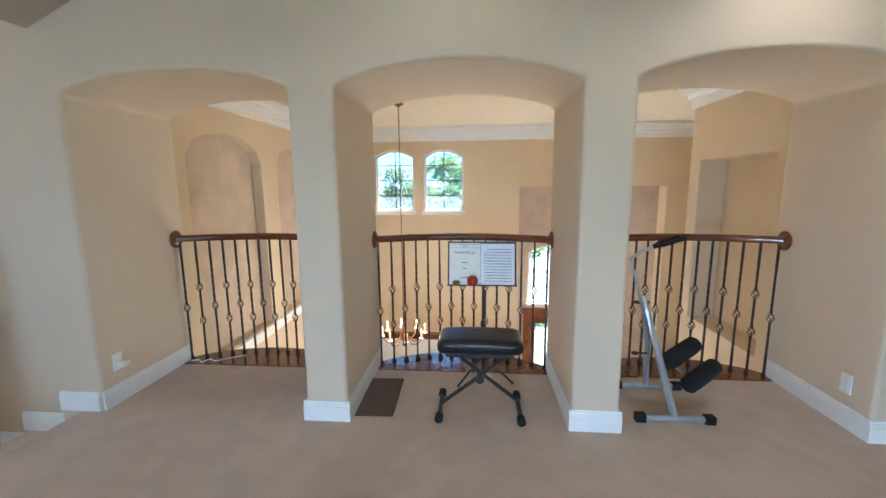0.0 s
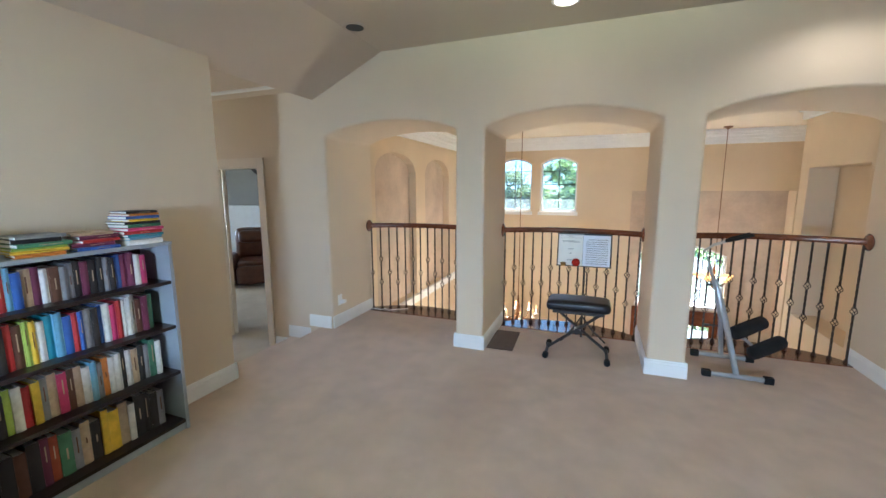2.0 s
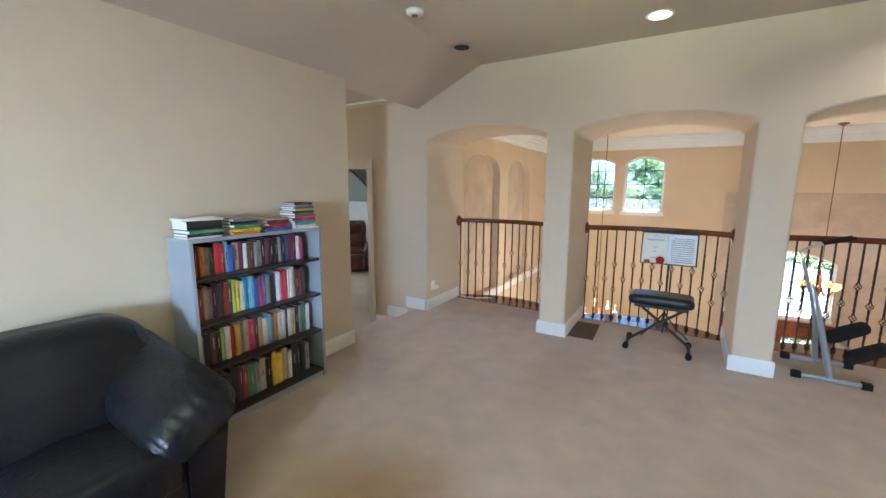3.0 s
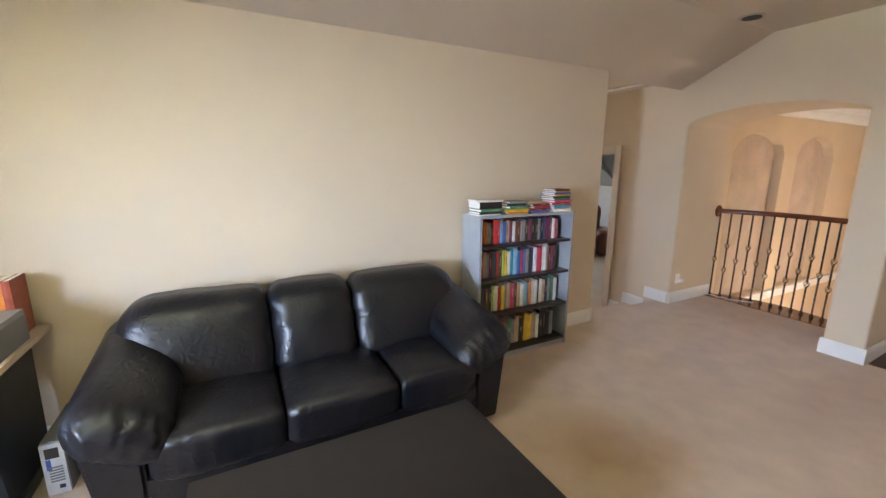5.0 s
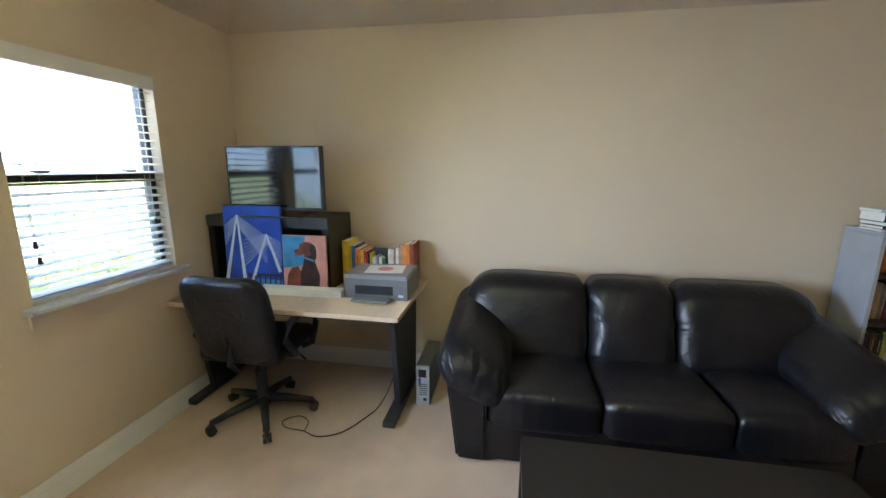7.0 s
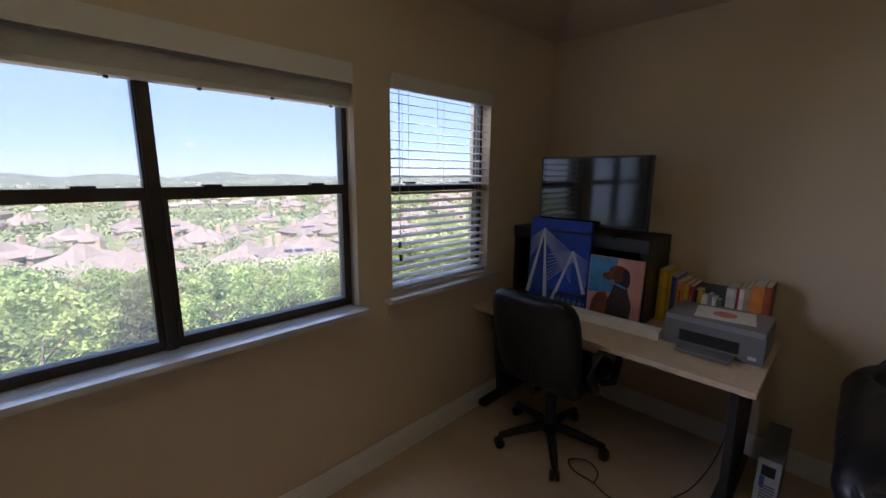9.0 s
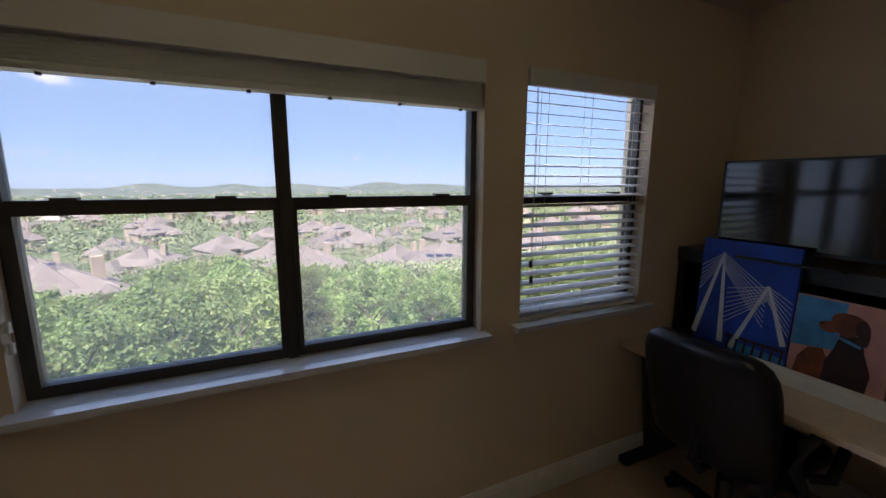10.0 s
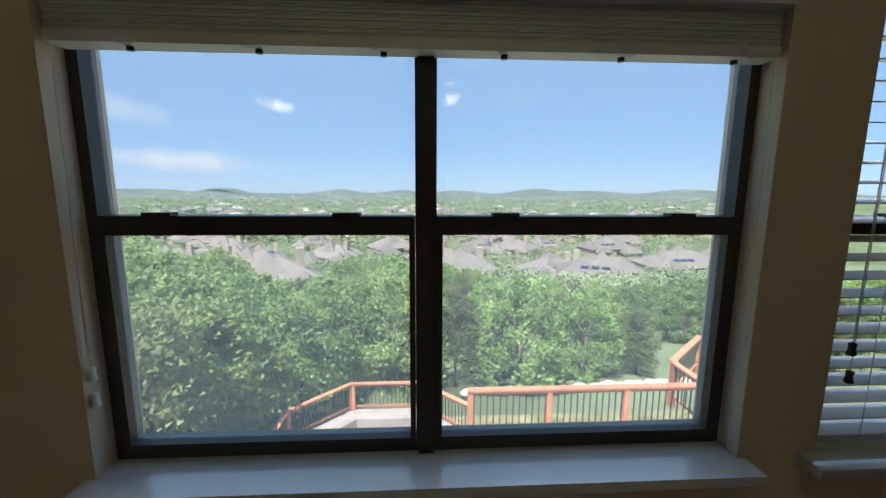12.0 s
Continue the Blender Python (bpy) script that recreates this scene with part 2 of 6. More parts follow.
def lathe(bm, profile, at=(0, 0, 0), sides=16):
    rings = []
    for r, z in profile:
        rings.append([bm.verts.new((at[0] + r * math.cos(2 * math.pi * k / sides), at[1] + r * math.sin(2 * math.pi * k / sides), at[2] + z)) for k in range(sides)])
    for A, B in zip(rings, rings[1:]):
        for k in range(sides):
            bm.faces.new((A[k], A[(k + 1) % sides], B[(k + 1) % sides], B[k]))
    bm.faces.new(rings[0][::-1])
    bm.faces.new(rings[-1])


def soft_box(size, radius, cuts=14, deform=None, wrinkle=0.0, freq=9.0, seed=0.0):
    """A padded block: rounded box, optionally deformed and wrinkled, centred on the origin."""
    bm = bmesh.new()
    bmesh.ops.create_cube(bm, size=2.0)
    bmesh.ops.subdivide_edges(bm, edges=bm.edges[:], cuts=cuts, use_grid_fill=True)
    hx, hy, hz = (s / 2 for s in size)
    for v in bm.verts:
        p = Vector((v.co.x * hx, v.co.y * hy, v.co.z * hz))
        inner = Vector((max(-hx + radius, min(hx - radius, p.x)), max(-hy + radius, min(hy - radius, p.y)), max(-hz + radius, min(hz - radius, p.z))))
        d = p - inner
        if d.length > 1e-6:
            p = inner + d.normalized() * radius
        if deform:
            p = Vector(deform(p))
        if wrinkle:
            q = p * freq + Vector((seed, seed * 1.7, 0))
            p += p.normalized() * wrinkle * (noise.noise(q) + 0.5 * noise.noise(q * 2.3))
        v.co = p
    return bm


def mesh_of(name, bm, mat, smooth=False):
    bmesh.ops.recalc_face_normals(bm, faces=bm.faces[:])
    me = bpy.data.meshes.new(name)
    bm.to_mesh(me)
    bm.free()
    for m in (mat if isinstance(mat, (list, tuple)) else [mat]):
        me.materials.append(m)
    if smooth:
        for p in me.polygons:
            p.use_smooth = True
    return me


def part(name, bm, mat, parent=None, label="", smooth=False):
    ob = new(name, bm if isinstance(bm, bpy.types.Mesh) else mesh_of(name, bm, mat, smooth))
    ob.parent = parent
    return tagged(ob, label) if label else ob


def structure(name, bm, mat, label="", smooth=False):
    return tagged(new(name, mesh_of(name, bm, mat, smooth)), label, kind="structure")


def thing(name, label, category, m=None, group=""):
    ob = new(name)
    ob.empty_display_size = 0.1
    if m is not None:
        ob.matrix_world = m
    return tagged(ob, label, category, group)


def panel(bm, plane, at, thick, u0, u1, z0, z1, holes):
    """An upright wall slab with openings (ua, ub, za, spring, top); plane 'x' or 'y' is the axis across it."""
    def P(u, z, d):
        return (at + d, u, z) if plane == "x" else (u, at + d, z)
    cuts = {u0, u1}
    for a, b, za, sp, tp in holes:
        cuts |= {a, b}
        if tp > sp:
            cuts |= {a + (b - a) * k / 14 for k in range(15)}
    us = sorted(cuts)

    def head(h, u):
        a, b, za, sp, tp = h
        if tp <= sp:
            return sp
        k = (2 * u - a - b) / (b - a)
        return sp + (tp - sp) * math.sqrt(max(0.0, 1 - k * k)) if tp - sp > 0.18 * (b - a) else sp + (tp - sp) * (1 - k * k)

    def quad(pts):
        bm.faces.new([bm.verts.new(p) for p in pts])
    for a, b in zip(us, us[1:]):
        mid = (a + b) / 2
        over = sorted([h for h in holes if h[0] - 1e-6 <= mid <= h[1] + 1e-6], key=lambda h: h[2])
        za, zb = z0, z0
        for h in over:
            ta, tb = head(h, a), head(h, b)
            if h[2] > max(za, zb):
                for d in (0, thick):
                    quad([P(a, za, d), P(b, zb, d), P(b, h[2], d), P(a, h[2], d)])
                quad([P(a, h[2], 0), P(b, h[2], 0), P(b, h[2], thick), P(a, h[2], thick)])
            quad([P(a, ta, 0), P(b, tb, 0), P(b, tb, thick), P(a, ta, thick)])
            za, zb = ta, tb
        for d in (0, thick):
            quad([P(a, za, d), P(b, zb, d), P(b, z1, d), P(a, z1, d)])
        quad([P(a, z1, 0), P(b, z1, 0), P(b, z1, thick), P(a, z1, thick)])
    for h in holes:
        for u, s in ((h[0], head(h, h[0])), (h[1], head(h, h[1]))):
            quad([P(u, h[2], 0), P(u, s, 0), P(u, s, thick), P(u, h[2], thick)])
    for u in (u0, u1):
        quad([P(u, z0, 0), P(u, z1, 0), P(u, z1, thick), P(u, z0, thick)])
    bmesh.ops.remove_doubles(bm, verts=bm.verts[:], dist=1e-4)


# ---- large structure ----
WX, NY, NB, SY, EX = -2.43, 2.275, 3.16, -4.47, 3.0       # west face, north face and back, south face, east face
WT, FLAT, RUN = 2.42, 2.74, 0.70                          # spring of the vault, its flat, the slope's run
OPEN = [(-2.40, -1.005), (-0.74, 0.63), (0.905, 2.28)]    # three arched openings
SPRING, CROWN = 2.01, 2.13
LOW, VTOP, FARY = -3.1, 2.47, 7.2

bm = bmesh.new()
box(bm, -2.55, EX, SY - 0.14, 2.985, -0.25, 0.0)
structure("floor", bm, CARPET, "beige cut-pile carpet with traffic marks")
bm = bmesh.new()
box(bm, -2.965, -2.554, 1.03, NY, -0.33, -0.16)
structure("step", bm, CARPET, "beige carpeted step down to the hallway")
bm = bmesh.new()
box(bm, -7.0, -2.555, 0.6, NY + 0.12, -0.5, -0.32)
structure("hall_floor", bm, CARPET2, "pale carpet of the hallway")

bm = bmesh.new()
panel(bm, "x", WX - 0.12, 0.12, SY - 0.14, 1.035, -0.33, 2.9, [])
structure("wall_west", bm, WALL, "beige painted wall")

# north wall with its three arches, drawn in upright strips and thickened
bm = bmesh.new()
cols = [(-2.55, OPEN[0][0]), (OPEN[0][1], OPEN[1][0]), (OPEN[1][1], OPEN[2][0]), (OPEN[2][1], EX + 0.15)]
for a, b in cols:
    for za, zc in ((-0.25, SPRING), (SPRING, 2.95)):
        bm.faces.new([bm.verts.new((x, NY, z)) for x, z in ((a, za), (b, za), (b, zc), (a, zc))])
for a, b in OPEN:
    arc = [(a + (b - a) * k / 24, SPRING + (CROWN - SPRING) * max(0.0, 1 - (2 * k / 24 - 1) ** 2) ** 0.8) for k in range(25)]
    for p, q in zip(arc, arc[1:]):
        bm.faces.new([bm.verts.new((x, NY, z)) for x, z in (p, q, (q[0], 2.95), (p[0], 2.95))])
bmesh.ops.remove_doubles(bm, verts=bm.verts[:], dist=1e-5)
r = bmesh.ops.extrude_face_region(bm, geom=bm.faces[:])
bmesh.ops.translate(bm, verts=[g for g in r["geom"] if isinstance(g, bmesh.types.BMVert)], vec=(0, NB - NY, 0))
round_edge = bm.edges.layers.float.new("bevel_weight_edge")
for e in bm.edges:
    if len(e.link_faces) == 2 and e.calc_face_angle(0) > radians(40) and min(v.co.x for v in e.verts) > -2.54:
        e[round_edge] = 1.0
ob = structure("wall_north", bm, WALL, "thick beige wall with three arched openings")
bv = ob.modifiers.new("bullnose", "BEVEL")
bv.width, bv.segments, bv.limit_method = 0.022, 3, "WEIGHT"

bm = bmesh.new()
panel(bm, "y", NY, 0.12, -6.9, -2.5501, -0.5, 2.9, [(-4.01, -3.30, -0.49, 1.74, 1.74)])
structure("wall_hall", bm, WALL, "beige painted hallway wall")
bm = bmesh.new()
panel(bm, "y", 0.91, 0.12, -6.9, -2.553, -0.5, 2.9, [])
# end wall with an unseen opening, added for the hallway lamp
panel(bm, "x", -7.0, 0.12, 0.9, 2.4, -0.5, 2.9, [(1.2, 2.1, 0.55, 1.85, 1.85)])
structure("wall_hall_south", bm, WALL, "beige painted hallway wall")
bm = bmesh.new()
box(bm, -6.9, -2.45, 1.02, NY + 0.003, 2.47, 2.6)
structure("ceiling_hall", bm, CEIL, "flat painted hallway ceiling")

BIGW = (-0.803, 0.677, 0.895, 2.0, 2.0)
SMALLW = (-1.755, -1.003, 0.905, 2.0, 2.0)
bm = bmesh.new()
panel(bm, "y", SY - 0.16, 0.16, WX - 0.12, EX + 0.15, -0.3, 2.9, [BIGW, SMALLW])
ob = structure("wall_south", bm, WALL, "beige painted wall with two windows")
bv = ob.modifiers.new("bullnose", "BEVEL")
bv.width, bv.segments, bv.limit_method, bv.angle_limit = 0.012, 2, "ANGLE", radians(60)
bm = bmesh.new()
panel(bm, "x", EX, 0.15, SY - 0.16, NY, -0.3, 2.9, [])
structure("wall_east", bm, WALL, "beige painted wall")

# vaulted ceiling: flat middle, slopes to the west, south and east walls
bm = bmesh.new()
rise = (FLAT - WT) / RUN
xs0, xs1, ys0 = WX - 0.1, EX + 0.1, SY - 0.1
zb = WT - 0.1 * rise
c = [(xs0, ys0, zb), (xs1, ys0, zb), (xs1, NY + 0.003, zb), (xs0, NY + 0.003, zb), (WX + RUN, SY + RUN, FLAT), (EX - RUN, SY + RUN, FLAT), (EX - RUN, NY + 0.003, FLAT), (WX + RUN, NY + 0.003, FLAT)]
v = [bm.verts.new(p) for p in c]
w = [bm.verts.new((p[0], p[1], 3.1)) for p in c]
for q in ((0, 1, 5, 4), (1, 2, 6, 5), (3, 0, 4, 7), (4, 5, 6, 7)):
    bm.faces.new([v[i] for i in q])
bm.faces.new([w[i] for i in (0, 1, 2, 3)])
for a, b in ((0, 1), (1, 2), (3, 0)):
    bm.faces.new((v[a], v[b], w[b], w[a]))
bm.faces.new((v[2], v[6], v[7], v[3], w[3], w[2]))
structure("ceiling", bm, CEIL, "vaulted painted ceiling with sloping sides")

# the two-storey hall beyond the arches
LX, RX = -2.51, 2.34
bm = bmesh.new()
panel(bm, "x", LX - 0.16, 0.16, NB, FARY + 0.4, LOW, VTOP + 0.1, [(3.42, 4.69, -0.22, 1.74, 2.0), (5.06, 6.22, -0.22, 1.74, 2.0)])
structure("wall_gallery_west", bm, VOID, "warm beige wall with arched niches")
bm = bmesh.new()
box(bm, LX - 0.22, LX - 0.12, NB, FARY, -0.4, 2.2)
structure("wall_niche_back", bm, RECESS, "pinkish mottled plaster at the back of the niches")
bm = bmesh.new()
panel(bm, "x", RX, 0.5, NB, 4.58, LOW, VTOP + 0.1, [(3.32, 4.39, 0.05, 1.70, 1.70)])
box(bm, RX + 0.26, RX + 0.55, NB, 4.58, LOW, VTOP)
structure("wall_gallery_east", bm, VOID, "warm beige wall with a tall rectangular niche")
bm = bmesh.new()
panel(bm, "y", FARY, 0.3, LX - 0.2, 5.0, LOW, VTOP + 0.1, [(-1.787, -1.067, 1.02, 1.98, 2.105), (-0.892, -0.177, 1.02, 1.98, 2.105), (0.81, 3.30, LOW + 0.001, 1.435, 1.435)])
structure("wall_gallery_north", bm, VOID, "warm beige far wall with arched windows")
bm = bmesh.new()
panel(bm, "y", FARY + 0.3, 0.2, 0.5, 3.7, LOW, 2.0, [(1.03, 2.51, -0.757, 0.22, 0.416), (1.05, 2.49, LOW + 0.001, -1.036, -1.036)])
structure("wall_entry", bm, RECESS, "beige entry wall with an arched window over the door")
bm = bmesh.new()
panel(bm, "x", 5.0, 0.2, 4.4, FARY + 0.7, LOW, VTOP + 0.1, [])
panel(bm, "y", 4.5, 0.08, RX + 0.5, 5.2, LOW, VTOP + 0.1, [])
structure("wall_gallery_side", bm, VOID, "warm beige wall")
bm = bmesh.new()
box(bm, LX - 0.2, 5.2, 2.6, FARY + 0.8, LOW - 0.2, LOW)
structure("floor_lower", bm, material("entry_tile", (0.50, 0.45, 0.38), 0.25, vary=0.1, scale=2), "pale polished entry floor")
bm = bmesh.new()
box(bm, LX - 0.2, 5.2, NB + 0.002, FARY + 0.8, VTOP, VTOP + 0.15)
structure("ceiling_gallery", bm, material("gallery_ceiling", (0.66, 0.56, 0.42), 0.85, vary=0.03), "warm painted ceiling over the hall")
bm = bmesh.new()
box(bm, LX - 0.2, EX, NB - 0.15, NB - 0.001, LOW, -0.25)
structure("wall_under_gallery", bm, VOID, "beige wall under the gallery")


def crown(bm, plane, at, sgn, u0, u1, top):
    """Stepped crown moulding along a wall."""
    for d0, d1, za, zb in ((0, 0.045, -0.23, -0.15), (0, 0.085, -0.15, -0.10), (0, 0.14, -0.10, -0.05), (0, 0.19, -0.05, 0.0)):
        a, b = sorted((at + sgn * d0, at + sgn * d1))
        if plane == "x":
            box(bm, a, b, u0, u1, top + za, top + zb)
        else:
            box(bm, u0, u1, a, b, top + za, top + zb)


for plane, at, sgn, u0, u1 in (("x", LX, 1, NB, FARY), ("y", FARY, -1, LX, 5.0), ("x", RX, -1, NB, 4.58)):
    bm = bmesh.new()
    crown(bm, plane, at, sgn, u0, u1, VTOP - 0.002)
    structure("trim_crown", bm, WHITE, "white stepped crown moulding")
bm = bmesh.new()
box(bm, LX, LX + 0.05, NB, FARY, -0.34, -0.225)
structure("trim_ledge", bm, WHITE, "white ledge moulding under the niches")


def baseboard(bm, plane, at, sgn, u0, u1, z=0.0, h=0.13):
    for d, za, zb in ((0.016, 0, h * 0.72), (0.012, h * 0.72, h * 0.88), (0.007, h * 0.88, h)):
        a, b = sorted((at, at + sgn * d))
        if plane == "x":
            box(bm, a, b, u0, u1, z + za, z + zb)
        else:
            box(bm, u0, u1, a, b, z + za, z + zb)


bm = bmesh.new()
baseboard(bm, "x", WX, 1, SY, 1.05)
baseboard(bm, "y", 1.035, 1, WX - 0.12, WX + 0.016)
baseboard(bm, "y", SY, 1, WX, EX)
baseboard(bm, "x", EX, -1, SY, NY)
baseboard(bm, "y", NY, -1, -2.70, -2.416)
baseboard(bm, "y", NY, -1, OPEN[0][1] - 0.016, OPEN[1][0] + 0.016)
baseboard(bm, "y", NY, -1, OPEN[1][1] - 0.016, OPEN[2][0] + 0.016)
baseboard(bm, "y", NY, -1, OPEN[2][1] - 0.016, EX)
for a, b in OPEN:
    baseboard(bm, "x", a, 1, NY, NB - 0.05)
    baseboard(bm, "x", b, -1, NY, NB - 0.05)
baseboard(bm, "y", NY, -1, -3.0, -2.70, -0.16)
baseboard(bm, "y", NY, -1, -3.2, -3.0, -0.32)
structure("baseboard", bm, WHITE, "white moulded baseboard")
# ---- loft furniture ----
def arm_shape(p, sg):
    """Pillow arm: leans inwards, high at the back, drooping over the front of its panel."""
    k = (p.x + 0.44) / 0.88
    crest = 1.0 - 0.28 * k
    y, z = p.y * (1.0 + 0.06 * k), p.z * crest
    if p.z > 0:
        z += 0.03 * (1 - (p.y / 0.19) ** 2)
    a = radians(27) * sg
    y, z = y * math.cos(a) - z * math.sin(a), y * math.sin(a) + z * math.cos(a)
    z += 0.115 * (1 - k) ** 1.4 - 0.05 * max(0.0, k - 0.72) ** 2 / 0.08
    q = Vector((p.x, y, z))
    w = 0.006 * noise.noise(Vector((p.x * 5, p.y * 9, p.z * 9 + sg)))
    w += 0.004 * math.exp(-((k - 0.95) / 0.09) ** 2) * math.sin(p.y * 95 + 7 * noise.noise(q * 11))
    w += 0.003 * math.exp(-((k - 0.12) / 0.14) ** 2) * math.sin(p.x * 55 + p.y * 25 + 4 * noise.noise(q * 6))
    return q + p.normalized() * w


def seat_shape(p, w, sd):
    u, v = p.y / w * 2, p.x / 0.33
    up = 0.035 * (1 - u * u) * (1 - 0.5 * v * v) if p.z > 0 else 0.0
    n = 0.006 * noise.noise(Vector((p.x * 6 + sd, p.y * 7, p.z * 7)))
    n += 0.0026 * math.exp(-((v - 0.95) / 0.2) ** 2) * math.sin(p.y * 95 + 5 * noise.noise(Vector((p.x * 5, p.y * 9 + sd, 0))))
    n -= 0.006 * abs(noise.noise(Vector((p.x * 9, p.y * 4 + sd, 1.0)))) if p.z > 0 else 0
    return p + Vector((0.02 * (1 - u * u) if p.x > 0.2 else 0, 0, up)) + p.normalized() * n


def back_shape(p, w, sd, out):
    u, v = p.y / w * 2, p.z / 0.25
    puff = 0.035 * (1 - u * u) * (1 - 0.6 * v * v) if p.x > 0 else 0.0
    n = 0.006 * noise.noise(Vector((p.x * 6, p.y * 6 + sd, p.z * 6)))
    for e in (-1, 1):
        n += 0.0052 * math.exp(-((u - e * 0.9) / 0.24) ** 2) * math.sin(p.z * 42 + e * p.y * 30 + 4 * noise.noise(Vector((p.y * 7, p.z * 7, sd))))
    drop = 0.085 * max(0.0, u * out - 0.5) ** 2 / 0.25 if v > -0.3 else 0.0
    return p + Vector((-0.10 * v + puff, 0, 0.012 * math.cos(u * 1.5) - drop)) + p.normalized() * n


def arm_panel(sg):
    """Side block of the sofa that flares outwards and is cut away under the pillow."""
    bm = bmesh.new()
    prof = [(0.81, 0.02), (0.965, 0.02), (1.025, 0.50), (0.93, 0.47), (0.81, 0.36)]
    rings = [[bm.verts.new((x, sg * y, z)) for y, z in prof] for x in (0.05, 0.893)]
    for k in range(5):
        bm.faces.new((rings[0][k], rings[0][(k + 1) % 5], rings[1][(k + 1) % 5], rings[1][k]))
    bm.faces.new(rings[0][::-1])
    bm.faces.new(rings[1])
    bmesh.ops.recalc_face_normals(bm, faces=bm.faces[:])
    bevel_all(bm, 0.016, 3)
    return bm


def sofa():
    s = thing("sofa", "black leather three-seat sofa with pillow arms", "sofa", pose(-2.40, -1.73, 0, 0, 0, 0))
    # local x runs from the wall to the front, y along the sofa
    part("base", bbox(0.06, 0.868, -0.808, 0.808, 0.03, 0.235, 0.012), LEATHER, s)
    part("front_rail", bbox(0.80, 0.893, -0.807, 0.807, 0.185, 0.262, 0.024, 3), LEATHER, s, "padded leather rail under the seats")
    for sg in (-1, 1):
        part("arm_panel", arm_panel(sg), LEATHER, s)
        bm = soft_box((0.88, 0.38, 0.25), 0.115, 30, lambda p, sg=sg: arm_shape(p, sg))
        bmesh.ops.translate(bm, verts=bm.verts[:], vec=(0.485, sg * 0.885, 0.485))
        part("arm", bm, LEATHER, s, smooth=True)
    for k, (y0, y1) in enumerate(((-0.80, -0.255), (-0.255, 0.325), (0.325, 0.81))):
        w = y1 - y0
        bm = soft_box((0.68, w + 0.01, 0.205), 0.055, 26, lambda p: seat_shape(p, w, k * 3.0))
        bmesh.ops.translate(bm, verts=bm.verts[:], vec=(0.565, (y0 + y1) / 2, 0.325))
        part("seat_cushion", bm, LEATHER, s, smooth=True)
    for k, (y0, y1) in enumerate(((-0.99, -0.255), (-0.255, 0.225), (0.225, 0.985))):
        w = y1 - y0
        bm = soft_box((0.27, w + 0.01, 0.49), 0.10, 26, lambda p: back_shape(p, w, 20 + k * 3.0, k - 1))
        bmesh.ops.translate(bm, verts=bm.verts[:], vec=(0.275, (y0 + y1) / 2, 0.61))
        part("back_cushion", bm, LEATHER, s, smooth=True)
    part("back_panel", bbox(0.02, 0.16, -0.93, 0.93, 0.05, 0.74, 0.04, 3), LEATHER, s)


def coffee_table():
    t = thing("coffee_table", "black laminate coffee table before the sofa", "table", pose(-1.345, -2.375, 0))
    part("tabletop", bbox(0, 0.80, 0, 1.285, 0.268, 0.318, 0.002, 1), BLACK, t)
    for x in (0.0, 0.745):
        for y in (0.0, 1.23):
            part("leg", bbox(x + 0.002, x + 0.053, y + 0.002, y + 0.053, 0, 0.268, 0.002, 1), BLACK, t)
    part("shelf", bbox(0.056, 0.744, 0.056, 1.229, 0.07, 0.085, 0.002, 1), BLACK, t)


def bookcase():
    b = thing("bookcase", "grey laminate bookcase with dark shelves full of books", "bookcase", pose(WX + 0.02, -0.507, 0))
    W, D, H = 0.945, 0.26, 1.19
    part("side_panel", bbox(0, D, 0, 0.02, 0, H - 0.022, 0.002, 1), GREYLAM, b)
    part("side_panel", bbox(0, D, W - 0.02, W, 0, H - 0.022, 0.002, 1), GREYLAM, b)
    part("top", bbox(0, D + 0.004, -0.002, W + 0.002, H - 0.02, H, 0.002, 1), GREYLAM, b)
    part("kickboard", bbox(D - 0.03, D - 0.012, 0.021, W - 0.021, 0, 0.045, 0.001, 1), GREYLAM, b)
    part("back_panel", bbox(0.001, 0.008, 0.021, W - 0.021, 0.03, H - 0.022, 0.001, 1), DARKSHELF, b)
    for z in (0.047, 0.37, 0.66, 0.935):
        part("shelf", bbox(0.009, D - 0.004, 0.021, W - 0.021, z, z + 0.02, 0.002, 1), DARKSHELF, b)


sofa()
coffee_table()
bookcase()


